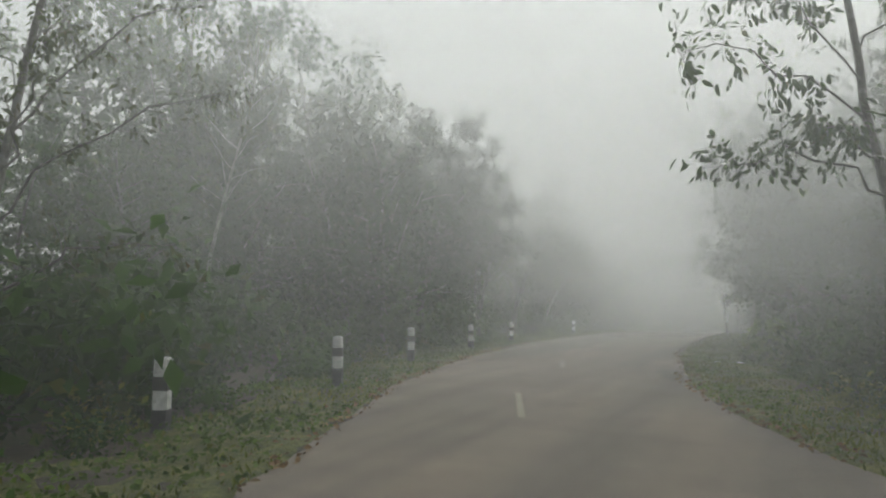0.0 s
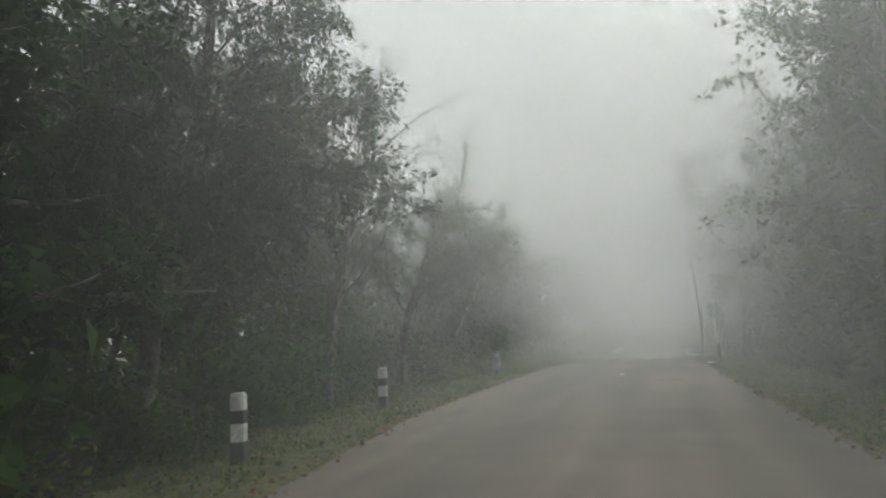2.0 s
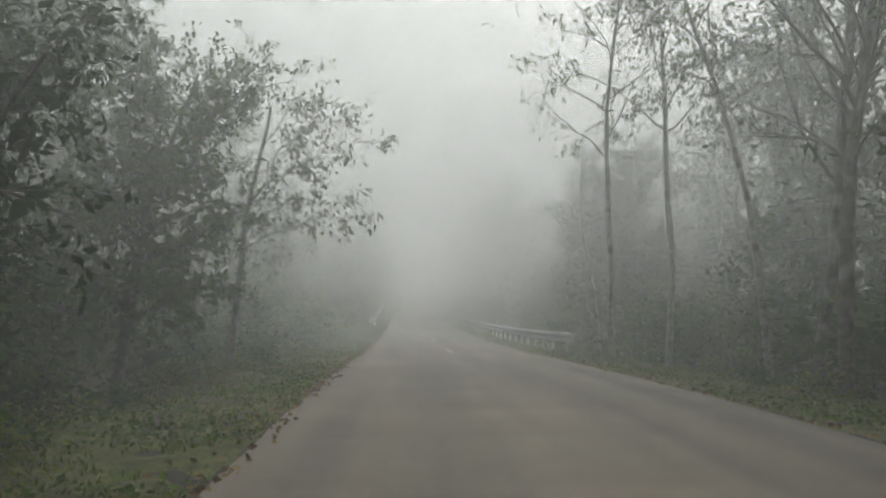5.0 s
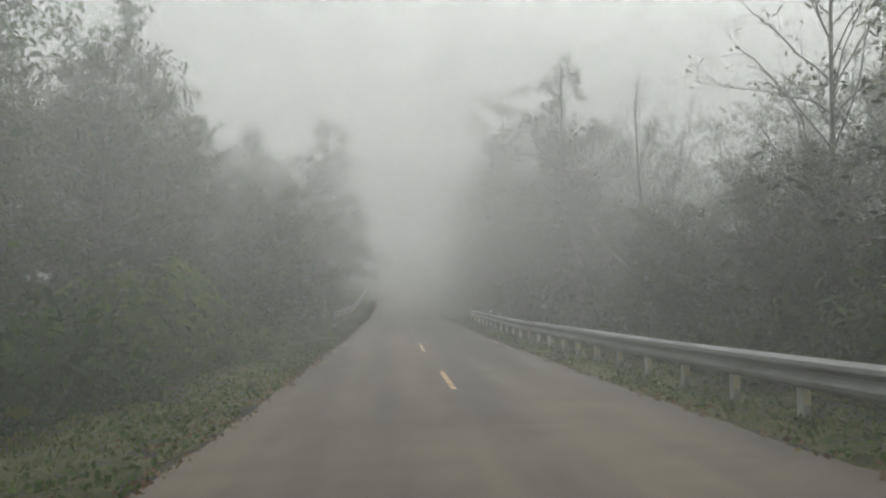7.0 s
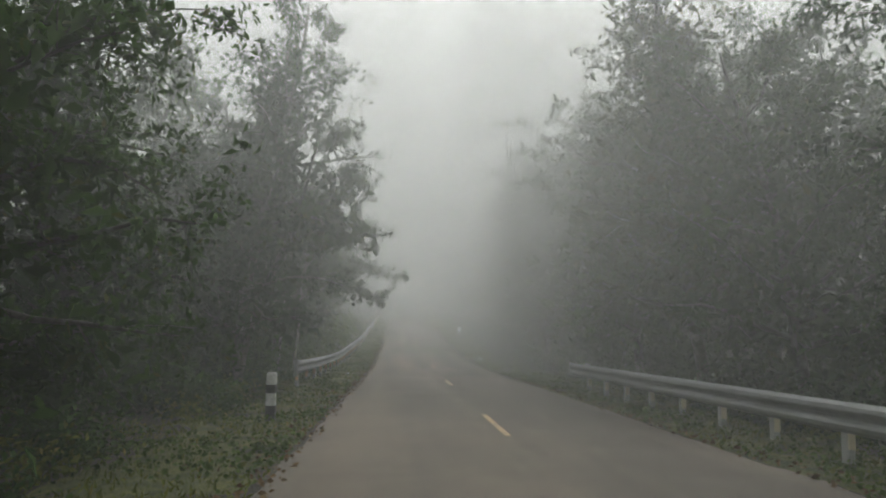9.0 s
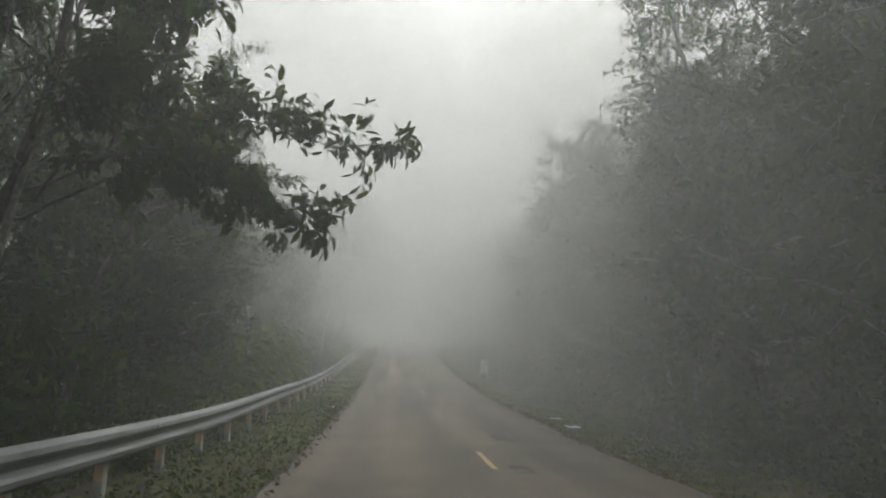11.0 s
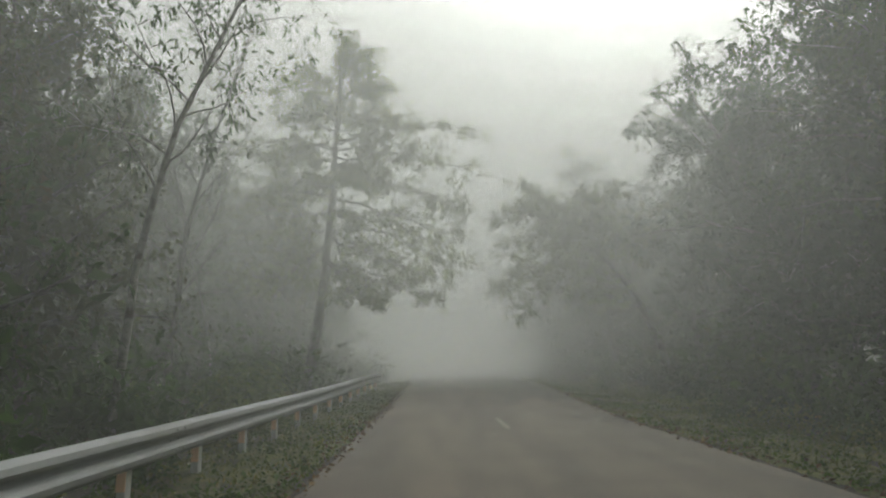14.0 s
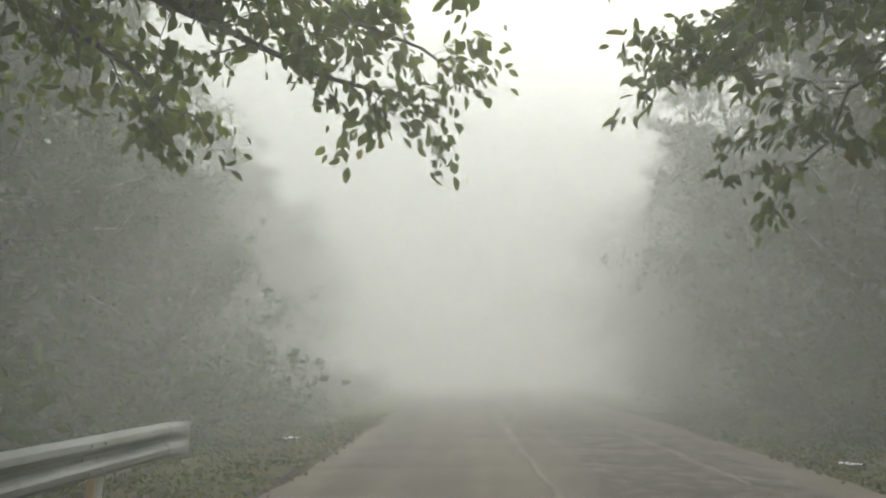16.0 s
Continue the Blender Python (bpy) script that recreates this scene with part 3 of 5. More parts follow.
# trees that stand out, stretch by stretch along the road: kind, form, x, y, turn, scale
STANDING = []
STANDING += [
    ("broad", 2, -9.8, -24, 1.0, 0.5), ("broad", 0, -8.6, -18.5, 2.0, 0.6), ("slim", 0, -8.6, -16.5, 0.3, 0.95), ("broad", 1, -9.6, -13.5, 1.0, 0.92),
    ("tall", 2, -10.6, -15.2, 1.0, 0.8), ("broad", 0, 12.5, -12, 0.9, 0.9), ("broad", 1, -4.9, -11.6, 0.4, 0.85), ("broad", 1, -7.8, -9.0, 2.2, 0.8),
    ("tall", 1, 11, -6, 0.2, 1.0), ("broad", 2, -10.6, -7.6, 0.6, 0.7), ("broad", 1, -10.8, 1.2, 2.4, 1.0), ("broad", 0, -11.4, 7.0, 5.2, 1.0), ("bare", 1, -7.6, 17.0, 0.3, 1.1), ("broad", 1, -9.0, -3.0, 0.8, 0.95), ("broad", 2, 7.9, -0.4, 2.7, 0.95), ("bare", 1, -6.6, 1, 2.0, 0.95),
]
STANDING += [
    ("broad", 0, 8.2, 3.4, 1.2, 1.08), ("bare", 0, -8.8, 5.4, 0.7, 1.05), ("broad", 1, 8.3, 9.5, 0.5, 0.95), ("broad", 1, 8.3, 14, 5.0, 0.85),
    ("broad", 1, -6.6, 15.6, 3.0, 0.6), ("broad", 0, -8.8, 18.8, 0.7, 0.62), ("broad", 2, 8.2, 19.2, 1.8, 0.95), ("broad", 1, -6.4, 20.2, 1.5, 0.78),
    ("tall", 0, 9.6, 22.5, 0.4, 0.9), ("bare", 1, 6, 24.4, 2.1, 1.35), ("broad", 0, -6.8, 26, 4.0, 0.7), ("bare", 0, 6.8, 26.6, 1.0, 1.3),
]
STANDING += [
    ("slim", 1, 6.9, 28.5, 1.0, 1.2), ("slim", 0, 5.2, 30.3, 0.5, 1.25), ("slim", 1, 4.3, 32, 2.5, 1.15), ("broad", 1, 8, 42, 0.9, 0.75),
    ("broad", 1, 8.3, 43.6, 2.6, 0.95), ("broad", 2, -7.8, 44, 3.6, 0.45), ("broad", 0, 8.2, 49.8, 0.9, 0.5), ("bare", 0, 7.9, 50, 0.4, 0.95),
    ("tall", 1, -9.2, 50.5, 1.1, 0.6), ("broad", 1, 8.6, 52.5, 2.1, 0.52), ("broad", 2, 7.8, 55, 3.1, 0.48), ("tall", 0, -9, 56, 2.9, 0.8),
]
STANDING += [
    ("bare", 0, 7.6, 58, 4.0, 0.85), ("broad", 0, 8, 59, 1.1, 0.5), ("bare", 1, 8.2, 60.4, 1.2, 0.8), ("tall", 0, -8.5, 60.5, 0.2, 0.8),
    ("broad", 2, -6.4, 66, 4.4, 0.7), ("tall", 2, 7.5, 67.4, 2.2, 1.0), ("broad", 1, -7.4, 72, 1.9, 0.85), ("broad", 0, 7.6, 73.5, 0.1, 0.9),
    ("tall", 1, 7.6, 79, 3.0, 1.2), ("tall", 2, -6.4, 80.6, 5.2, 1.12), ("broad", 0, 7.4, 84, 1.0, 1.05), ("broad", 1, -7.2, 85.3, 1.2, 0.95),
]
STANDING += [
    ("slim", 0, 8, 87.8, 4.0, 1.0), ("tall", 2, -8.2, 88.4, 0.3, 1.05), ("slim", 0, 7.8, 88.9, 1.0, 1.05), ("slim", 0, -6.4, 91.2, 0.5, 0.85),
    ("tall", 0, 7.8, 91.8, 2.0, 1.15), ("slim", 1, -7.2, 92.6, 3.5, 0.9), ("slim", 1, 8.3, 93.4, 2.0, 1.05), ("broad", 0, 9.0, 95.0, 0.4, 1.2),
    ("tall", 2, 7, 98, 0.8, 0.95), ("broad", 2, -7.7, 98.2, 2.4, 0.95), ("broad", 0, 9.6, 101.0, 2.2, 1.15), ("tall", 2, -8, 101.5, 4.0, 0.85),
]
STANDING += [
    ("broad", 1, -7.8, 102.6, 1.3, 0.95), ("tall", 1, 7.6, 103, 3.4, 1.05), ("slim", 1, 8, 106, 0.2, 1.0), ("broad", 1, -7.8, 106.5, 0.9, 0.8),
    ("broad", 0, 8, 109.5, 2.6, 1.15), ("tall", 1, -8.2, 111.5, 2.0, 0.9), ("broad", 1, 9.4, 112.6, 2.0, 1.2), ("tall", 2, 8.6, 116, 1.4, 1.05),
    ("slim", 1, -7.8, 116, 1.0, 1.05), ("broad", 1, 9.8, 119.2, 0.3, 1.2), ("bare", 0, 8.8, 120.5, 0.3, 1.0), ("tall", 0, -8, 121.8, 0.5, 0.9),
]
STANDING += [
    ("tall", 1, 10.6, 124.0, 5.0, 1.1), ("slim", 0, -7.2, 125.5, 5.0, 1.0), ("broad", 1, 8.2, 126.8, 0.5, 0.85), ("slim", 1, 7.6, 123.4, 2.0, 0.95), ("tall", 2, -9.2, 128.2, 1.8, 1.1), ("slim", 0, -6.9, 130.2, 1.9, 1.0),
    ("tall", 0, 11.2, 132.0, 3.3, 1.15), ("broad", 0, -9.2, 133, 0.4, 1.0), ("slim", 1, -6.7, 136, 4.2, 1.0), ("broad", 2, 12.2, 138.0, 1.0, 1.25),
    ("tall", 1, -8.8, 137.5, 2.2, 0.95), ("slim", 0, -9, 141, 3.0, 1.05), ("tall", 2, 11.8, 144.0, 2.4, 1.2), ("bare", 1, -9.3, 145.2, 0.9, 1.15),
]
STANDING += [
    ("broad", 1, 11.4, 147.8, 0.6, 1.3), ("slim", 1, -9.6, 150.5, 1.9, 0.75), ("tall", 0, -10.5, 164, 2.6, 1.2), ("tall", 1, 9.6, 166, 1.4, 1.25),
    ("broad", 0, -9.5, 171, 0.4, 1.1), ("broad", 2, 9.8, 174, 2.8, 1.2), ("tall", 2, -11, 180, 0.4, 1.1), ("tall", 0, 10, 182, 3.4, 1.1),
    ("broad", 0, -11, 188, 1.4, 1.1), ("broad", 1, 10, 191, 0.9, 1.1),
]


def build_forest():
    rng = random.Random(7)
    for kind, form, x, y, turn, scale in STANDING:
        plant(FORMS[kind][form], "tree", x, y, turn, scale * (1.15 if kind in ("broad", "tall") else 1.05), TREE_LABEL[kind], "tree", "roadside trees")
    for side in (-1, 1):
        edge = left_edge if side < 0 else right_edge
        y = -42.0
        while y < 215:
            form = rng.choice(BACK)
            x = edge(y) + side * rng.uniform(8.6, 11.5)
            low = 0.5 if (side > 0 and 45 < y < 72) or (side < 0 and (y < -13 or 7 < y < 24)) else 1.0
            plant(form, "tree", x, y, rng.uniform(0, 6.28), low * rng.uniform(0.9, 1.2), TREE_LABEL["back"], "tree", "forest behind")
            y += rng.uniform(2.9, 4.2)


def build_far_forest():
    """The woods further in, too deep in the fog to count."""
    rng = random.Random(12)
    for k, name in ((0, "forest_trunks"), (1, "forest_foliage")):
        rng.seed(12)
        cos, loops, starts, sizes, count, nl = [], [], [], [], 0, 0
        for side in (-1, 1):
            edge = left_edge if side < 0 else right_edge
            for lo, hi, last in ((13, 16, 215), (18, 24, 200)):
                y = -46.0
                while y < last:
                    me = rng.choice(FAR)[k]
                    x = edge(y) + side * rng.uniform(lo, hi)
                    m = Matrix.Translation((x, y, ground_z(x, y) - 0.05)) @ Euler((0, 0, rng.uniform(0, 6.28))).to_matrix().to_4x4() @ Matrix.Scale(rng.uniform(0.85, 1.15), 4)
                    co = np.empty(len(me.vertices) * 3, np.float32)
                    me.vertices.foreach_get("co", co)
                    a = np.array(m)
                    cos.append(co.reshape(-1, 3) @ a[:3, :3].T + a[:3, 3])
                    lv = np.empty(len(me.loops), np.int32)
                    me.loops.foreach_get("vertex_index", lv)
                    ls = np.empty(len(me.polygons), np.int32)
                    me.polygons.foreach_get("loop_start", ls)
                    loops.append(lv + count)
                    starts.append(ls + nl)
                    count += len(me.vertices)
                    nl += len(lv)
                    y += rng.uniform(5.0, 6.6) * (1.0 if lo < 15 else 1.9)
        me = bpy.data.meshes.new(name)
        co, lv, ls = np.concatenate(cos), np.concatenate(loops), np.concatenate(starts)
        me.vertices.add(len(co))
        me.vertices.foreach_set("co", co.astype(np.float32).ravel())
        me.loops.add(len(lv))
        me.loops.foreach_set("vertex_index", lv)
        me.polygons.add(len(ls))
        me.polygons.foreach_set("loop_start", ls)
        me.update(calc_edges=True)
        me.materials.append((BARK, LEAF)[k])
        tagged(new(name, me), ("grey tree trunks deep in the misty forest", "dull green foliage deep in the misty forest")[k], "forest", kind="stuff")


def curve_line(pts, radius, end=0.3, steps=4, rng=None, wob=0.04):
    """A smooth limb through the given points."""
    pts = [np.array(p, float) for p in pts]
    out, n = [], len(pts) - 1
    for i in range(n):
        a, b, c, d = pts[max(i - 1, 0)], pts[i], pts[i + 1], pts[min(i + 2, n)]
        for k in range(steps + (i == n - 1)):
            f = k / steps
            p = b + 0.5 * f * (c - a + f * (2 * a - 5 * b + 4 * c - d + f * (3 * (b - c) + d - a)))
            g = (i + f) / n
            out.append((p + (rng.normal(size=3) * wob if 0 < g < 1 else 0), radius * (1 - (1 - end) * g)))
    return out


def branch_tree(name, seed, trunk_pts, radius, arms, leaf, leaf_mat, bark, twigs, per_twig, reach, label, flat=1.0, scatter=0.5, category="tree", droop=0.8, start=0.35, width=0.4, group="roadside trees"):
    """A tree with its own trunk line and arms to given places; twigs with leaves along the outer part of each arm."""
    rng = np.random.default_rng(seed)
    base = np.array(trunk_pts[0], float)
    trunk = curve_line(trunk_pts, radius, 0.35, 5, rng, radius * 0.15)
    lines, pos, along, hub = [trunk], [], [], []
    for f, *way in arms:
        p, r = along_line(trunk, f)
        end = np.array(way[-1], float)
        mid = [np.array(w, float) for w in way[:-1]] or [p * 0.5 + end * 0.5 + np.array((0, 0, 0.12 * np.linalg.norm(end - p)))]
        arm = curve_line([p, *mid, end], max(r * 0.42, 0.018), 0.18, 4, rng, 0.09)
        lines.append(arm)
        way_out = (end - p) / np.linalg.norm(end - p)
        for q in range(twigs):
            a, ra = along_line(arm, start + (1 - start) * (q + rng.uniform(0, 1)) / twigs)
            tw = way_out * 0.5 + rng.normal(size=3) * np.array((0.75, 0.75, 0.75 * flat)) + np.array((0, 0, -0.1 * droop))
            tw /= np.linalg.norm(tw)
            twig = limb(rng, a, tw, reach * rng.uniform(0.5, 1.2), max(ra * 0.4, 0.006), 4, 0.18, 0.05 * droop)
            lines.append(twig)
            for k in range(per_twig):
                g = 0.2 + 0.8 * (k + rng.uniform(0, 0.6)) / per_twig
                b, _ = along_line(twig, min(g, 1.0))
                pos.append(b + rng.normal(size=3) * leaf * scatter)
                hub.append(a - np.array((0, 0, 0.5 * reach)))
                along.append(tw * 0.7 + rng.normal(size=3) * 0.55 + np.array((0, 0, -droop)))
    pos, along, hub = np.array(pos) - base, np.array(along), np.array(hub) - base
    lines = [[(p - base, r) for p, r in line] for line in lines]
    top = empty(name, Matrix.Translation(base), label, category, group)
    for nm, me in (("trunk", tubes_mesh("trunk", lines, bark, 7)), ("crown", leaves_mesh("crown", pos, along, leaf * rng.uniform(0.65, 1.2, len(pos)), leaf_mat, width, rng, seed in (2, 8, 9, 10, 11, 14), hub))):
        new(nm, me).parent = top
    return top


def g3(x, y, up=0.0):
    return (x, y, ground_z(x, y) - 0.1 + up)


def build_standing_trees():
    branch_tree("tree", 1, [g3(-4.4, -25.2), (-4.2, -25, 4), (-3.6, -24.4, 9.5)], 0.11,
                [(0.3, (-1.4, -24.0, 3.3)), (0.45, (-0.9, -23.5, 5.7)), (0.5, (-2.2, -25.6, 6.2)), (0.6, (-1.8, -23.2, 7.4)), (0.7, (-5.8, -22.5, 7.6)), (0.55, (-5.5, -24.5, 5.6)), (0.8, (-2.6, -23.6, 8.8))],
                0.16, LEAF_OLIVE, BARK, 18, 9, 0.7, "thinly leafed roadside tree with fine branches")
    branch_tree("tree", 2, [g3(8.79, -19.32), (8.47, -19.56, 3.29), (8.07, -19.96, 5.45), (7.75, -20.12, 8.09)], 0.11,
                [(0.45, (6.07, -21.64, 4.33)), (0.5, (7.27, -20.92, 5.21)), (0.6, (5.59, -21.96, 6.01)), (0.7, (6.63, -21.24, 7.05)), (0.75, (9.19, -21.16, 7.21)), (0.85, (7.11, -19.96, 8.33)), (0.5, (9.67, -20.12, 5.29))],
                0.16, LEAF, BARK, 18, 14, 0.6, "roadside tree with drooping clusters of leaves")
    branch_tree("tree", 3, [g3(-7.4, 2.8), (-7.4, 2.9, 3.4), (-7.6, 3.0, 7.2), (-7.5, 3.1, 10.0)], 0.14,
                [(0.3, (-6.2, 3.4, 4.6), (-5.1, 4.0, 6.0), (-2.75, 5.0, 5.9), (-2.3, 6.0, 6.35)), (0.4, (-5.6, 3.4, 6.6), (-4.2, 3.2, 8.2)), (0.5, (-5.0, 2.6, 8.0), (-3.1, 3.2, 9.2)),
                 (0.55, (-9.5, 3.4, 8)), (0.6, (-6.4, 4.2, 9.2)), (0.45, (-6.6, 4.6, 6.4), (-4.9, 5.6, 7.6)), (0.7, (-6.0, 2.0, 10.2)), (0.62, (-5.0, 3.6, 9.8)), (0.5, (-6.0, 5.0, 8.2))],
                0.1, LEAF_OLIVE, BARK, 22, 2, 0.85, "bare grey tree with crooked branches over the verge", droop=0.3)
    branch_tree("tree", 4, [g3(-7.3, 8.0), (-7.2, 8, 1.6), (-6.9, 8, 3.0), (-6.3, 8.1, 4.6), (-6.0, 8.2, 5.8)], 0.17,
                [(0.5, (-5.9, 8, 4.0), (-3.6, 8.4, 5.2)), (0.5, (-8.0, 8, 4.5), (-9.2, 8.2, 6.0)), (0.6, (-3.2, 8.0, 5.0)), (0.65, (-2.7, 7.6, 5.2)), (0.62, (-3.2, 7.4, 3.9)), (0.8, (-4.6, 7.2, 6.2)), (0.85, (-5.2, 9.2, 6.4)), (0.9, (-7.2, 7, 6.4))] +
                [(0.6, (-5.0, 6.8, 5.0)), (0.9, (-5.4, 8.6, 6.8)), (0.72, (-4.0, 9.0, 5.8)), (0.55, (-4.6, 7.3, 4.4)), (0.7, (-3.4, 8.8, 4.6)), (0.6, (-9.0, 7.6, 5.2)), (0.7, (-9.6, 8.4, 5.8)), (0.62, (-2.6, 8.4, 4.4))] +
                [(0.55, (-8.8, 8.6, 4.6)), (0.6, (-7.8, 6.8, 5.6)), (0.5, (-4.4, 8.6, 3.6)), (0.65, (-3.0, 8.6, 5.4))],
                0.14, LEAF, BARK, 28, 27, 0.8, "dark leafy tree with a forked trunk beside the road", droop=0.6, start=0.25)
    branch_tree("tree", 12, [g3(-7.1, 12.6), (-6.35, 12.5, 2.2), (-5.65, 12.5, 3.6), (-5.1, 12.5, 5.0), (-4.8, 12.6, 6.4)], 0.08,
                [(0.55, (-3.9, 12.8, 4.9)), (0.62, (-4.4, 13.2, 4.2)), (0.7, (-3.8, 12.4, 5.6)), (0.75, (-6.2, 12.0, 5.8)), (0.8, (-4.2, 13.4, 6.6)), (0.9, (-5.6, 12.8, 7.2)), (0.95, (-4.2, 12.2, 7.2)), (0.6, (-6.8, 13.0, 5.0)), (0.85, (-5.4, 11.8, 6.2))],
                0.15, LEAF_OLIVE, BARK_PALE, 16, 11, 0.65, "thin pale-barked tree leaning over the undergrowth")
    branch_tree("tree", 13, [g3(-6.6, -6.2), (-6.3, -6.1, 2.6), (-5.8, -6.0, 4.6), (-5.4, -6.0, 6.6), (-5.2, -5.9, 8.6)], 0.19,
                [(0.4, (-3.9, -5.4, 4.4)), (0.45, (-2.4, -4.4, 4.7)), (0.5, (-2.1, -6.0, 4.7)), (0.55, (-2.9, -7.4, 5.2)), (0.6, (-2.6, -5.2, 6.2)), (0.65, (-2.9, -6.4, 7.2)), (0.7, (-4.2, -8.4, 6.4)), (0.7, (-3.2, -4.0, 6.6))] +
                [(0.8, (-3.4, -5.4, 8.4)), (0.8, (-4.4, -7.6, 8.2)), (0.9, (-3.8, -6.2, 9.6)), (0.9, (-6.2, -6.8, 9.8)), (0.6, (-7.8, -6.8, 6.4)), (0.7, (-7.6, -5.2, 7.8)), (0.5, (-5.6, -8.6, 5.0)), (0.55, (-5.0, -3.6, 5.4))] +
                [(0.75, (-5.2, -3.9, 7.6)), (0.45, (-4.4, -7.2, 4.0))],
                0.15, LEAF_DARK, BARK, 30, 44, 1.0, "dense dark leafy tree close to the bend", droop=0.6, start=0.25)
    branch_tree("tree", 5, [g3(-5.9, 31), (-5.6, 31, 3.2), (-5.0, 31, 6.5)], 0.1,
                [(0.5, (-2.9, 31, 4.4)), (0.6, (-1.9, 31, 5.7)), (0.7, (-2.6, 30.6, 6.4)), (0.45, (-2.4, 31.2, 3.6)), (0.8, (-3.8, 31.4, 7.0)), (0.55, (-3.6, 30.4, 5.2)), (0.6, (-4.2, 32, 6.2))],
                0.2, LEAF_OLIVE, BARK, 13, 12, 0.7, "pale green tree leaning out over the road")
    branch_tree("tree", 6, [g3(-8.6, 36.8), (-8.3, 36.9, 2.5), (-7.8, 37, 4.4)], 0.12,
                [(0.6, (-5.4, 37.0, 3.2)), (0.7, (-5.8, 37.4, 3.9)), (0.5, (-6.0, 37.6, 2.6)), (0.85, (-6.4, 38.5, 4.8))],
                0.2, LEAF_DARK, BARK, 14, 12, 0.7, "dark tree with feathery leaves hanging over the verge")
    branch_tree("tree", 7, [g3(6.35, 40.2), (6.1, 40.1, 1.4), (5.75, 40, 3.2), (5.5, 40, 5.4), (5.6, 40, 7.2)], 0.07,
                [(0.15, (5.9, 40.1, 1.0), (5.6, 40.0, 1.9)), (0.3, (6.5, 40.2, 2.4)), (0.55, (6.0, 40.3, 5.0)), (0.75, (5.0, 40, 6.6)), (0.8, (6.3, 39.6, 7.4))],
                0.15, LEAF_OLIVE, BARK_PALE, 5, 4, 0.5, "thin leaning tree with a whitish bare trunk behind the guard rail")
    branch_tree("tree", 8, [g3(-6.9, 82.4), (-6.3, 82.2, 0.6), (-5.7, 82, 1.9), (-4.9, 81.6, 3.8), (-4.4, 81.2, 6.0)], 0.13,
                [(0.6, (-2.9, 80.4, 3.0)), (0.65, (-2.2, 80.0, 2.7)), (0.6, (-3.6, 80.2, 2.6)), (0.7, (-2.6, 80.6, 4.2)), (0.7, (-4.2, 79.4, 3.4)), (0.8, (-2.8, 81.6, 5.0)), (0.9, (-3.4, 80, 6)), (0.6, (-5.8, 80.0, 3.2)), (0.75, (-6.2, 81, 4.8))],
                0.14, LEAF, BARK, 28, 38, 0.8, "dark leaning tree with leaves hanging above the rail", droop=1.0)
    branch_tree("tree", 9, [g3(-7.6, 92.4), (-7.2, 92.3, 0.0), (-6.4, 92.1, 1.4), (-5.9, 92.0, 3.4), (-5.8, 92, 5.5)], 0.13,
                [(0.5, (-5.0, 92, 2.3), (-3.4, 92.0, 2.55), (-1.25, 92.0, 2.3)), (0.45, (-4.6, 91.8, 1.8), (-2.2, 91.9, 1.35)), (0.6, (-4.6, 92.2, 3.1), (-2.7, 92.1, 2.75)), (0.5, (-4.4, 91.4, 1.9), (-3.2, 91.2, 1.5)),
                 (0.7, (-4.0, 91.6, 4.0)), (0.8, (-4.4, 92.4, 5.2)), (0.7, (-7.6, 91.6, 4.4)), (0.85, (-5.2, 91, 6.0)), (0.55, (-4.5, 90.8, 3.0))],
                0.21, LEAF, BARK, 30, 26, 0.6, "tree with a long leafy branch reaching out over the road", flat=0.6, scatter=0.3, droop=0.7, width=0.36)
    branch_tree("tree", 14, [g3(-7.5, 96.8), (-7.2, 96.7, 0.2), (-6.6, 96.5, 1.6), (-6.0, 96.4, 2.9), (-5.6, 96.4, 4.6)], 0.11,
                [(0.55, (-4.9, 96.2, 2.5), (-3.3, 96.0, 2.4)), (0.6, (-4.8, 96.5, 3.0), (-3.5, 96.6, 2.9)), (0.65, (-5.0, 96.0, 3.1), (-3.9, 95.6, 2.9)), (0.7, (-4.4, 96.4, 3.9)), (0.85, (-4.6, 95.8, 4.8)), (0.75, (-6.8, 95.8, 4.4))],
                0.17, LEAF, BARK, 16, 16, 0.5, "slender tree with long leaves hanging above the rail", flat=0.6, scatter=0.3, droop=1.1, width=0.32)
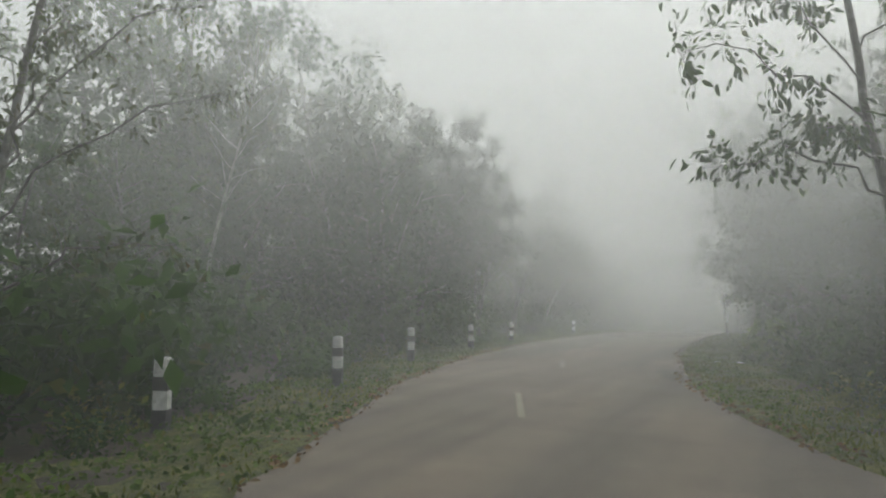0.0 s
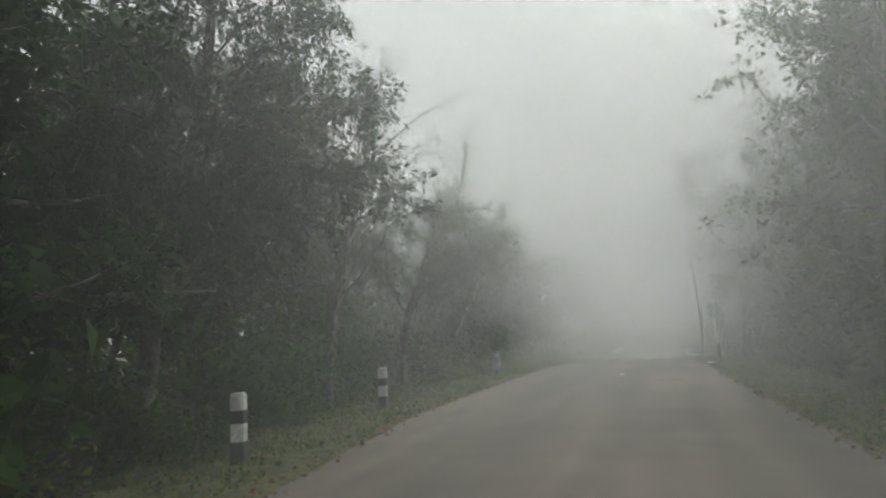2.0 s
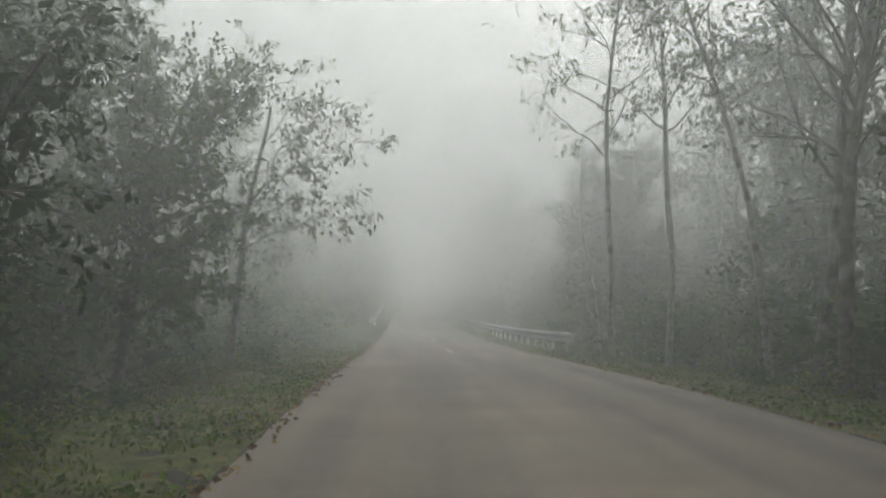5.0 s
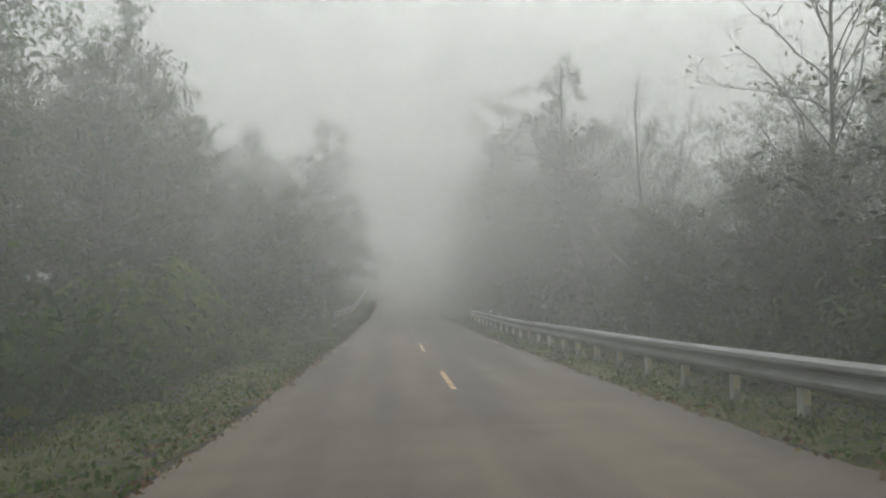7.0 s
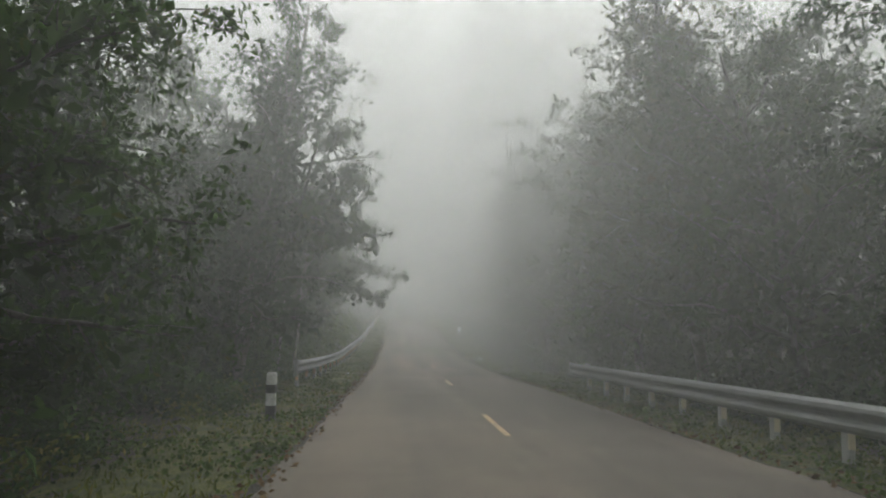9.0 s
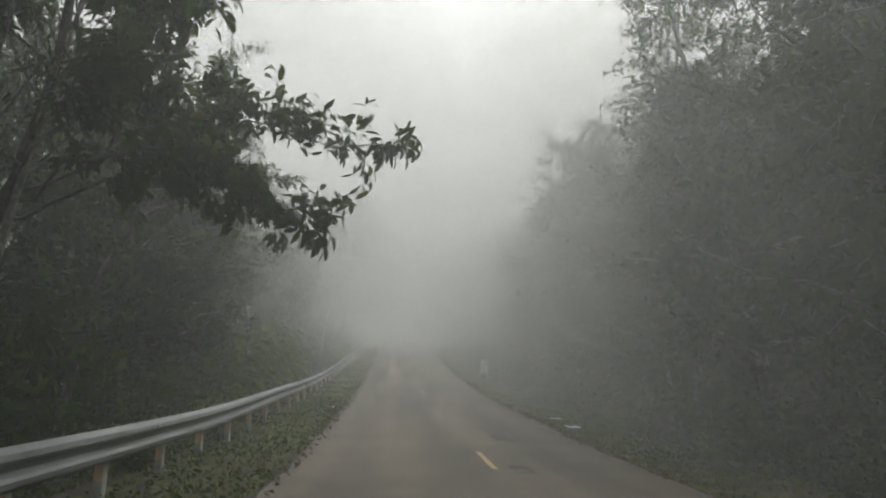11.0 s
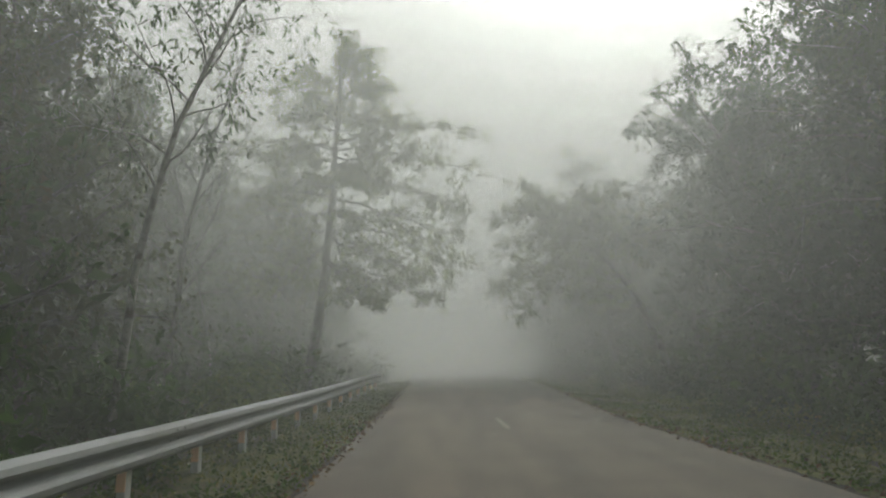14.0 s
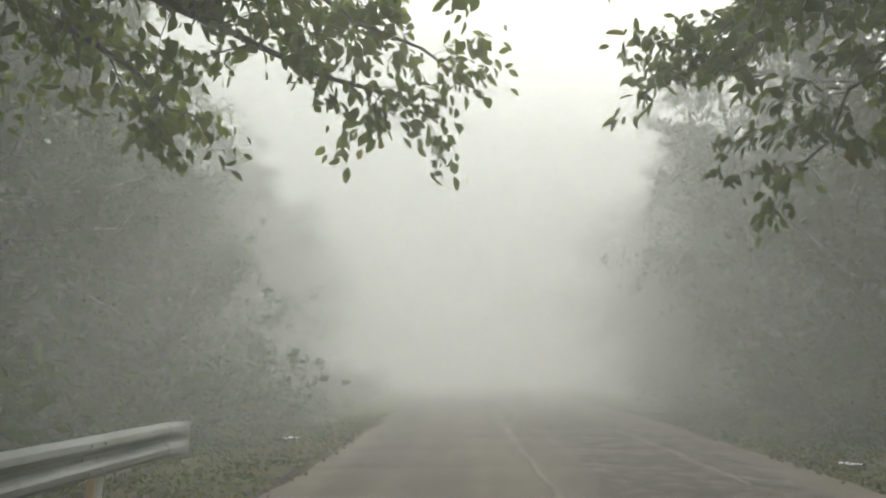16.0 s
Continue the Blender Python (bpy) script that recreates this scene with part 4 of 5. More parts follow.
    branch_tree("tree", 10, [g3(-7.05, 154.0), (-6.4, 154, 3.2), (-6.1, 154, 5.8), (-5.9, 154, 8.4), (-5.75, 154, 10.8), (-5.6, 154, 13), (-5.5, 154, 15.5)], 0.24,
                [(0.36, (-3.8, 156, 5.4), (-1.0, 158.6, 5.2)), (0.42, (-3.4, 156.5, 6.6), (-0.7, 159.2, 6.1)), (0.36, (-5, 156.4, 5.6), (-3.9, 158, 5.1)), (0.45, (-4, 157, 7), (-2.2, 158.6, 6.4)), (0.5, (-3, 156.5, 8.4), (-0.8, 158, 7.6)), (0.4, (-7.4, 156, 6), (-6.6, 158, 5.6)), (0.44, (-5.0, 155.5, 6.2), (-2.6, 156.5, 5.6)), (0.55, (-3.0, 153.6, 8.0), (-0.6, 154.4, 7.4))] +
                [(0.6, (-3.2, 154.2, 9.4), (-0.3, 154.6, 9.0)), (0.65, (-2.6, 153.4, 10.6)), (0.7, (-1.0, 154, 11.0)), (0.78, (-2.4, 154.6, 12.6)), (0.85, (-3.6, 153.6, 14.2)), (0.9, (-4.4, 154.4, 15.8)), (0.5, (-8.6, 154, 7.4)), (0.58, (-9.4, 153.6, 9.2))] +
                [(0.66, (-8.8, 154.4, 11.0)), (0.76, (-8.0, 153.4, 12.8)), (0.45, (-8.2, 153.4, 5.6)), (0.52, (-4.2, 152.2, 6.6)), (0.62, (-4.4, 152.0, 9.0)), (0.38, (-4.9, 153.0, 4.6), (-4.0, 152.4, 4.4)), (0.8, (-6.8, 155.2, 14.4)), (0.62, (-2.4, 154.2, 9.4), (0.4, 155.0, 8.6))] +
                [(0.68, (-2.4, 154, 11.0), (0.5, 155.4, 10.6)), (0.74, (-2.2, 153.6, 12.2), (0.2, 154.2, 12.0)), (0.5, (-2.6, 155.4, 7.2), (0.0, 157.4, 6.6)), (0.4, (-8.6, 154.6, 5.4), (-10.2, 154.6, 6.0)), (0.55, (-10.8, 154, 8.4)), (0.7, (-10.4, 154.2, 11.4)), (0.85, (-8.6, 154, 14.4)), (0.72, (-3.4, 153.0, 11.6))] +
                [(0.8, (-3.0, 154.8, 13.2)), (0.88, (-3.8, 155, 14.6)), (0.95, (-4.6, 153.4, 16)), (0.7, (-8.4, 155, 11.6)), (0.8, (-7.8, 154.8, 13.4)), (0.9, (-7.0, 153.6, 15)), (0.97, (-5.4, 154.6, 16.6)), (0.65, (-3.8, 156, 10.6))] +
                [(0.6, (-7.6, 156, 9.8))],
                0.19, LEAF_LIT, BARK, 25, 25, 1.15, "tall tree with layered sprays of large drooping leaves", flat=0.7, scatter=0.6, droop=0.55, start=0.22, width=0.52)
    branch_tree("tree", 11, [g3(9.6, 156.4), (9.0, 156.3, 2.2), (8.1, 156.2, 4.4), (6.8, 156, 6.2), (5.0, 156, 7.6)], 0.2,
                [(0.45, (6.6, 156, 4.7), (4.2, 156.3, 4.9)), (0.6, (5.0, 156, 6.2), (1.7, 156.5, 4.9)), (0.75, (4.2, 155.8, 7.6), (2.0, 156, 6.6)), (0.9, (3.4, 155, 8.4), (2.4, 153, 8.3)), (0.95, (3.6, 157, 9.2)), (0.8, (6.2, 154.8, 8.8)), (0.7, (7.6, 157, 8.6)), (0.85, (4.6, 154.2, 7.4))] +
                [(0.55, (5.6, 154.8, 5.8), (3.4, 154.6, 5.6)), (0.6, (8.6, 155, 7.4)), (0.9, (2.0, 156.4, 7.4)), (0.65, (3.2, 157.0, 5.8)), (0.7, (3.4, 157.4, 6.4), (1.7, 158, 5.4)), (0.6, (4.4, 157.2, 5.6), (2.8, 157.3, 4.1)), (0.75, (4.6, 158, 7.4), (3.0, 159, 6.6)), (0.95, (3.0, 155.6, 8.8), (1.6, 155.4, 8.2))] +
                [(0.9, (4.4, 156.6, 9.4)), (0.8, (7.2, 155.4, 9.6)), (0.85, (5.4, 153.4, 8.8)), (0.95, (2.6, 154.4, 9.4)), (0.7, (9.4, 155.6, 9.0)), (0.7, (5.6, 157.2, 7.8))],
                0.18, LEAF_LIT, BARK, 28, 27, 1.1, "arching tree leaning over the road with large leaves", flat=0.35, scatter=0.35, droop=0.7, start=0.25, width=0.52)


def build_shrubs():
    rng = random.Random(9)
    for side in (-1, 1):
        edge = left_edge if side < 0 else right_edge
        y = -38.0
        while y < 190:
            x = edge(y) + side * (rng.uniform(3.0, 5.2) + (0.7 if side < 0 and 80 < y < 160 else 0.0))
            ob = new("shrub", rng.choice(SHRUB))
            ob.matrix_world = Matrix.Translation((x, y, ground_z(x, y) - 0.05)) @ Euler((0, 0, rng.uniform(0, 6.28))).to_matrix().to_4x4() @ Matrix.Scale(rng.uniform(0.7, 1.15), 4)
            tagged(ob, "dense leafy green shrub at the forest edge", "shrub", "undergrowth")
            y += rng.uniform(1.3, 2.2)
        y = -36.0
        while y < 176:
            x = edge(y) + side * rng.uniform(5.6, 8.0)
            ob = new("shrub", SHRUB[2])
            ob.matrix_world = Matrix.Translation((x, y, ground_z(x, y) - 0.05)) @ Euler((0, 0, rng.uniform(0, 6.28))).to_matrix().to_4x4() @ Matrix.Scale(rng.uniform(0.95, 1.35), 4)
            tagged(ob, "tall leafy green shrub between the forest trunks", "shrub", "undergrowth")
            y += rng.uniform(1.8, 2.4) if side < 0 and y < 12 else rng.uniform(3.0, 4.2)
        y = -38.0
        while y < 180:
            x = edge(y) + side * rng.uniform(1.9, 3.4)
            ob = new("low_plant", rng.choice(LOW))
            ob.matrix_world = Matrix.Translation((x, y, ground_z(x, y) - 0.02)) @ Euler((0, 0, rng.uniform(0, 6.28))).to_matrix().to_4x4() @ Matrix.Scale(rng.uniform(0.6, 1.2), 4)
            tagged(ob, "low weedy plant on the grassy verge", "plant", "verge weeds")
            y += rng.uniform(0.9, 1.9)


def build_bushes():
    spots = ((-5.1, 50.4, 0.9), (-5.3, 52.3, 1.1), (-5.0, 54.2, 0.85), (-5.5, 55.4, 1.15), (-4.9, 57.4, 0.75), (-5.4, 59.4, 0.9), (-5.1, 62.0, 0.6), (-6.4, 142.6, 1.00), (-6.5, 144.2, 1.15), (-6.4, 145.9, 0.90), (-6.7, 147.4, 1.10), (-6.5, 149.2, 0.90))
    spots += ((-5.2, 7.6, 0.6), (-5.5, 9.4, 0.75), (-5.1, 11.6, 0.6), (-5.6, 13.4, 0.7), (-6.1, 90.4, 0.7), (-6.0, 94.5, 0.8), (-6.2, 97.6, 0.75), (-6.0, 100.6, 0.85))
    for i, (x, y, k) in enumerate(spots):
        ob = new("bush", BUSH[i % 2])
        ob.matrix_world = Matrix.Translation((x, y, ground_z(x, y) - 0.05)) @ Euler((0, 0, i * 2.1)).to_matrix().to_4x4() @ Matrix.Scale(k, 4)
        tagged(ob, "rounded bush of fresh green small leaves at the verge", "bush", "undergrowth")


def frond_mesh(seed, height, fronds, length, leaflet, mat):
    """A young tree of arching fronds, each with leaflets hanging in pairs."""
    rng = np.random.default_rng(seed)
    pos, along, size = [], [], []
    for k in range(fronds):
        ang = k * 2.399 + rng.uniform(-0.3, 0.3)
        out = np.array((math.cos(ang), math.sin(ang), 0.0))
        side = np.array((-math.sin(ang), math.cos(ang), 0.0))
        p = out * rng.uniform(0.05, 0.35) + np.array((0, 0, height * (0.25 + 0.75 * (k + 0.5) / fronds)))
        w = out + np.array((0, 0, rng.uniform(0.3, 0.8)))
        long = length * rng.uniform(0.75, 1.2)
        n = 16
        for i in range(n):
            w = w + np.array((0, 0, -0.11))
            w /= np.linalg.norm(w)
            p = p + w * long / n
            if i > 2:
                for s in (-1, 1):
                    pos.append(p + rng.normal(size=3) * 0.012)
                    along.append(side * s * 0.9 + w * 0.55 + np.array((0, 0, -0.3)) + rng.normal(size=3) * 0.15)
                    size.append(leaflet * math.sin(math.pi * (0.2 + 0.7 * i / n)) * rng.uniform(0.85, 1.15))
    return leaves_mesh("sapling", np.array(pos), np.array(along), np.array(size), mat, 0.42, rng)


SAPLING = [frond_mesh(80 + i, 3.0, 34, 1.5, 0.24, LEAF_BRIGHT) for i in range(2)]


def build_saplings():
    for i, (x, y, k) in enumerate(((-6.0, 104.6, 0.8), (-5.9, 107.2, 1.0), (-5.8, 109.8, 0.9), (-6.0, 112.6, 1.0), (-6.4, 115.6, 0.65), (-6.5, 52.8, 1.0), (-6.9, 55.6, 1.0), (-6.0, 58.2, 0.6), (-6.3, 140.5, 0.55), (-6.2, 143.0, 0.6), (-6.6, 146.0, 0.55), (-6.0, 49.0, 0.75), (7.2, 5.5, 0.5), (6.6, -9.5, 0.45))):
        ob = new("sapling", SAPLING[i % 2])
        ob.matrix_world = Matrix.Translation((x, y, ground_z(x, y) - 0.05)) @ Euler((0, 0, i * 1.7)).to_matrix().to_4x4() @ Matrix.Scale(k, 4)
        tagged(ob, "bright green large-leaved sapling among the undergrowth", "sapling", "undergrowth")


def build_grass():
    rng = np.random.default_rng(3)
    for side in (-1, 1):
        edge = left_edge if side < 0 else right_edge
        n = 76000
        ys = rng.uniform(-36, 172, n)
        out = rng.uniform(-0.05, 1, n) ** 1.0 * 2.6
        xs = np.array([edge(y) for y in ys]) + side * (out + 0.08)
        keep = np.array([noise.noise((x * 0.7, y * 0.7, 4)) for x, y in zip(xs, ys)]) > -0.5 + 0.3 * (out < 0.25)
        xs, ys = xs[keep], ys[keep]
        pos = np.array([(x, y, ground_z(x, y) - 0.01) for x, y in zip(xs, ys)])
        way = rng.normal(size=(len(pos), 3)) * 0.55
        way[:, 2] = np.abs(way[:, 2]) + 0.55
        broad = np.array([noise.noise((x * 0.45, y * 0.45, 11)) for x, y in zip(xs, ys)]) + rng.normal(size=len(xs)) * 0.25 > 0.05
        me = leaves_mesh("grass", pos[~broad], way[~broad], rng.uniform(0.04, 0.13, int((~broad).sum())), GRASS, 0.26, rng)
        tagged(new("grass", me), "short rough yellowish-green grass on the verge", "grass", kind="stuff")
        flat = way[broad] * np.array((1.2, 1.2, 0.35))
        me = leaves_mesh("verge_weeds", pos[broad] + np.array((0, 0, 1)) * rng.uniform(0.01, 0.09, (len(flat), 1)), flat, rng.uniform(0.045, 0.1, len(flat)), WEED, 0.7, rng)
        tagged(new("verge_weeds", me), "low creeping weeds with small round green leaves", "weeds", kind="stuff")
        m = 5200
        ys = rng.uniform(-34, 170, m)
        out = np.abs(rng.normal(size=m)) * 0.4 - 0.25
        xs = np.array([edge(y) for y in ys]) + side * out
        pos = np.array([(x, y, max(ground_z(x, y), road_z(y) if o < 0 else -9) + 0.03) for x, y, o in zip(xs, ys, out)])
        way = rng.normal(size=(m, 3)) * np.array((1, 1, 0.25))
        me = leaves_mesh("fallen_leaves", pos, way, rng.uniform(0.04, 0.11, m), DRY_LEAF, 0.6, rng)
        tagged(new("fallen_leaves", me), "scattered dry brown leaves along the edge of the asphalt", "leaves", kind="stuff")


build_forest()
build_far_forest()
build_standing_trees()
build_shrubs()
build_bushes()
build_grass()
build_saplings()


# ---- guide posts, sign, milestone ----
def build_guide_posts():
    def post(x, y, lean, turn):
        top = empty("guide_post", Matrix.Translation((x, y, ground_z(x, y) - (0.07 if y < -24 else -0.05 if y < -10 else 0.03))) @ Euler((radians(lean), radians(lean * 0.6), radians(turn))).to_matrix().to_4x4(),
                    "squat white concrete guide post with black bands", "guide post", "guide posts along the verge")
        part("body", box_bm(0.168, 0.168, 0.99, -0.1, 0.02, segments=2), WHITE_PAINT, top)
        part("black_band", box_bm(0.174, 0.174, 0.16, 0.52, 0.004), BLACK_PAINT, top, "flaking black paint band")
        part("black_band", box_bm(0.174, 0.174, 0.385, -0.08, 0.004), BLACK_PAINT, top, "flaking black paint band")
        return top
    for i, (x, y) in enumerate(((0.4, -25.85), (-0.52, -20.88), (-2.05, -15.1), (-3.15, -8.35), (-3.85, -2.05), (-4.2, 10.2), (-3.85, 71.6), (6.3, 87.4), (6.7, 85.9))):
        post(x, y, (2, -2, 1.5, -1, 3, -1.5, 0, 2, -2)[i], (24, 22, 18, 12, 8, 3, 0, 5, 10)[i])


POST_WHITE = plain("fresh_white_paint", (0.86, 0.86, 0.85), 0.6, 0, (0.4, 0.39, 0.35), 0.35, 9.0)


def build_sign():
    x, y = 4.11, 16.25
    z = ground_z(x, y)
    top = empty("road_sign", Matrix.Translation((x, y, z)) @ Euler((0, radians(-3.0), radians(-38))).to_matrix().to_4x4(),
                "diamond warning sign seen from its bare grey back", "road sign")
    part("post", box_bm(0.1, 0.1, 1.9, 0.82, 0.01), POST_WHITE, top, "white painted concrete post")
    part("post_foot", box_bm(0.104, 0.104, 1.12, -0.3, 0.008), BLACK_PAINT, top, "black painted foot of the post")
    bm = bmesh.new()
    bmesh.ops.create_cube(bm, size=1, matrix=Matrix.Translation((0, 0.075, 2.24)) @ Euler((0, radians(45), 0)).to_matrix().to_4x4() @ Matrix.Diagonal((0.74, 0.012, 0.74, 1)))
    side = [e for e in bm.edges if abs(e.verts[0].co.y - e.verts[1].co.y) > 0.005]
    bmesh.ops.bevel(bm, geom=side, offset=0.05, segments=4, affect="EDGES")
    plate = part("plate", bm, SIGN_BACK, top, "weathered grey aluminium back of the plate")
    for zz in (2.04, 2.44):
        part("bracket", box_bm(0.3, 0.03, 0.04, zz, 0.004, (0, 0.052)), STEEL_DULL, plate)
        part("bolt", box_bm(0.03, 0.02, 0.03, zz + 0.005, 0.006, (0, -0.058)), STEEL_DULL, top)


def text_mesh(body, size, name):
    cu = bpy.data.curves.new(name, "FONT")
    cu.body, cu.size, cu.extrude, cu.align_x, cu.align_y, cu.offset = body, size, 0.004, "CENTER", "CENTER", 0.011
    ob = bpy.data.objects.new(name, cu)
    me = bpy.data.meshes.new_from_object(ob)
    bpy.data.objects.remove(ob)
    me.materials.clear()
    me.materials.append(BLACK_PAINT)
    return me


def build_milestone():
    x, y = 4.6, 128.45
    z = ground_z(x, y) + 0.32
    top = empty("milestone", Matrix.Translation((x, y, z)) @ Euler((0, radians(2.5), radians(-4))).to_matrix().to_4x4() @ Matrix.Scale(0.8, 4), "white concrete milestone with black numerals, stained at its foot", "milestone")
    bm = box_bm(0.47, 0.36, 1.11, -0.14, 0.0)
    for v in bm.verts:
        if v.co.z > 0.5:
            v.co.x *= 0.97
            v.co.y *= 0.9
            v.co.z -= 0.05 * (v.co.y < 0)
    bmesh.ops.bevel(bm, geom=bm.edges[:], offset=0.018, segments=2, affect="EDGES")
    part("block", bm, CONCRETE, top)
    part("plinth", box_bm(0.98, 0.5, 0.44, -0.53, 0.03, (0.16, 0)), MOSSY, top, "mossy concrete plinth")
    for body, size, at, turn in (("10", 0.2, (0.05, -0.177, 0.7), 0), ("59", 0.19, (-0.2365, 0.0, 0.42), -90)):
        ob = new("numeral", text_mesh(body, size, "numeral"))
        ob.parent = top
        ob.matrix_local = Matrix.Translation(at) @ Euler((radians(88 if turn == 0 else 90), 0, radians(turn))).to_matrix().to_4x4()
        ob["label"] = "black painted numeral"
    for i, w in enumerate((0.3, 0.24)):
        part("lettering_bar", box_bm(w, 0.006, 0.022, 0.87 - 0.05 * i, 0, (0.03, -0.171 + 0.004 * i)), BLACK_PAINT, top, "worn dark lettering")


# ---- guard rails ----
RAIL_UP = 0.55
RAIL = tuple((z * 1.13 - 0.015, d) for z, d in ((-0.175, 0.0), (-0.16, 0.024), (-0.13, 0.076), (-0.08, 0.088), (-0.052, 0.064), (-0.018, 0.006), (0.018, 0.006), (0.052, 0.064),
        (0.08, 0.088), (0.13, 0.076), (0.16, 0.024), (0.175, 0.0)))


def rail_beam(parent, xs, y0, y1, face, base):
    """One length of W-shaped beam along the road; face: which way the bulge points."""
    verts, faces = [], []
    n = max(2, int((y1 - y0) / 0.5))
    ring = [(z, d) for z, d in RAIL] + [(z, d - 0.005) for z, d in reversed(RAIL)]
    for k in range(n + 1):
        y = y0 + (y1 - y0) * k / n
        for z, d in ring:
            verts.append((xs(y) + face * d - base.x, y - base.y, road_z(y) + RAIL_UP + z - base.z))
    w = len(ring)
    for k in range(n):
        for i in range(w):
            j = (i + 1) % w
            faces.append((k * w + i, k * w + j, (k + 1) * w + j, (k + 1) * w + i))
    faces += [tuple(range(w)), tuple(n * w + i for i in reversed(range(w)))]
    return mesh_object("beam", verts, faces, STEEL, parent)


def rail_end(parent, xs, y, way, face, base, tall):
    """Flared end plate with a folded lip."""
    verts, faces = [], []
    n = 6
    for k in range(n + 1):
        f = k / n
        yy = y + way * 0.62 * f
        for i, (z, d) in enumerate(RAIL):
            zz = z * (1 + (tall / 0.35 - 1) * f)
            verts.append((xs(y) + face * (d * (1 - f) + 0.05 * f) - base.x, yy - base.y, road_z(y) + RAIL_UP + zz - base.z))
    lip = len(verts)
    for i, (z, d) in enumerate(RAIL):
        verts.append((xs(y) - face * 0.06 - base.x, y + way * 0.66 - base.y, road_z(y) + RAIL_UP + z * tall / 0.35 - base.z))
    w = len(RAIL)
    for k in range(n + 1):
        for i in range(w - 1):
            faces.append((k * w + i, k * w + i + 1, (k + 1) * w + i + 1, (k + 1) * w + i))
    ob = mesh_object("end_plate", verts, faces, STEEL, parent, "flared end plate of the rail")
    s = ob.modifiers.new("thick", "SOLIDIFY")
    s.thickness = 0.006
    return ob


def build_guard_rail(xs, y0, y1, face, label, ends, first, step):
    base = Vector((xs(y0), y0, ground_z(xs(y0), y0)))
    top = empty("guard_rail", Matrix.Translation(base), label, "guard rail", "guard rails")
    y = y0
    bolt_bm = bmesh.new()
    bmesh.ops.create_cone(bolt_bm, cap_ends=True, segments=8, radius1=0.019, radius2=0.014, depth=0.016, matrix=Euler((0, radians(90 * face), 0)).to_matrix().to_4x4())
    bolt_me = bpy.data.meshes.new("bolt")
    bolt_bm.to_mesh(bolt_me)
    bolt_bm.free()
    bolt_me.materials.append(STEEL_DULL)
    while y < y1 - 0.1:
        rail_beam(top, xs, y, min(y + 4.0, y1), face, base)
        if y > y0:
            for dy in (-0.12, 0.12):
                for dz, out in ((-0.135, 0.09), (-0.02, 0.012), (0.105, 0.09)):
                    b = new("bolt", bolt_me)
                    b.parent = top
                    b.location = Vector((xs(y) + face * (out + 0.004), y + dy, road_z(y + dy) + RAIL_UP + dz)) - base
        y += 4.0
    rail_end(top, xs, y0, -1, face, base, ends[0])
    rail_end(top, xs, y1, 1, face, base, ends[1])
    post_bm = bmesh.new()
    bmesh.ops.create_cube(post_bm, size=1, matrix=Matrix.Translation((0, 0, -0.12)) @ Matrix.Diagonal((0.1, 0.14, 1.35, 1)))
    bmesh.ops.bevel(post_bm, geom=post_bm.edges[:], offset=0.012, segments=1, affect="EDGES")
    post_me = bpy.data.meshes.new("post")
    post_bm.to_mesh(post_me)
    post_me.materials.append(POST_STEEL)
    plates = []
    for mat in (ORANGE, PALE_REFLECTOR):
        bm = box_bm(0.098, 0.012, 0.24, 0, 0.004)
        me = bpy.data.meshes.new("reflector")
        bm.to_mesh(me)
        me.materials.append(mat)
        plates.append(me)
    k, y = 0, y0 + first
    while y < y1:
        p = new("post", post_me)
        p.parent = top
        at = Vector((xs(y) - face * 0.058, y, road_z(y))) - base
        p.location = at
        p.rotation_euler = (0, radians(1.5 * noise.noise((y, 1, 2))), 0)
        r = new("reflector", plates[0 if face > 0 else 1])
        r.parent = p
        r.location = (0, -0.079, 0.13)
        k, y = k + 1, y + step
    return top


def rail_right(y):
    return float(np.interp(y, (36, 39, 60, 82), (4.35, 4.12, 4.1, 4.2)))


def rail_left(y):
    return float(np.interp(y, (80, 84, 130, 159), (-4.66, -4.6, -4.56, -4.12)))


# ---- litter and patches ----
def build_litter():
    bits = ((3.6, 13.9, 0.1), (4.9, 15.2, 0.09), (-3.75, 37.9, 0.1), (5.9, -9.5, 0.1), (5.3, -10.5, 0.08), (0.55, 6.9, 0.06), (3.5, 101.5, 0.18), (3.7, 104.2, 0.12), (-3.6, 88.5, 0.12), (4.5, 160.5, 0.1), (-4.1, 164.0, 0.12))
    for i, (x, y, s) in enumerate(bits):
        rng = random.Random(i)
        bm = bmesh.new()
        bmesh.ops.create_grid(bm, x_segments=5, y_segments=4, size=s)
        for v in bm.verts:
            v.co.x *= 1.3
            v.co.z = 0.35 * s * noise.noise((v.co.x * 14 + i, v.co.y * 14, i)) + 0.12 * s * rng.random() + 0.2 * s
        ob = part("litter", bm, WHITE_PAINT, None)
        inside = left_edge(y) < x < right_edge(y)
        ob.matrix_world = Matrix.Translation((x, y, road_z(y) + 0.03 if inside else ground_z(x, y) + 0.02)) @ Euler((0, 0, i * 1.3)).to_matrix().to_4x4()
        s2 = ob.modifiers.new("thick", "SOLIDIFY")
        s2.thickness = 0.004
        tagged(ob, "crumpled pale scrap of litter on the roadside", "litter", "roadside litter")


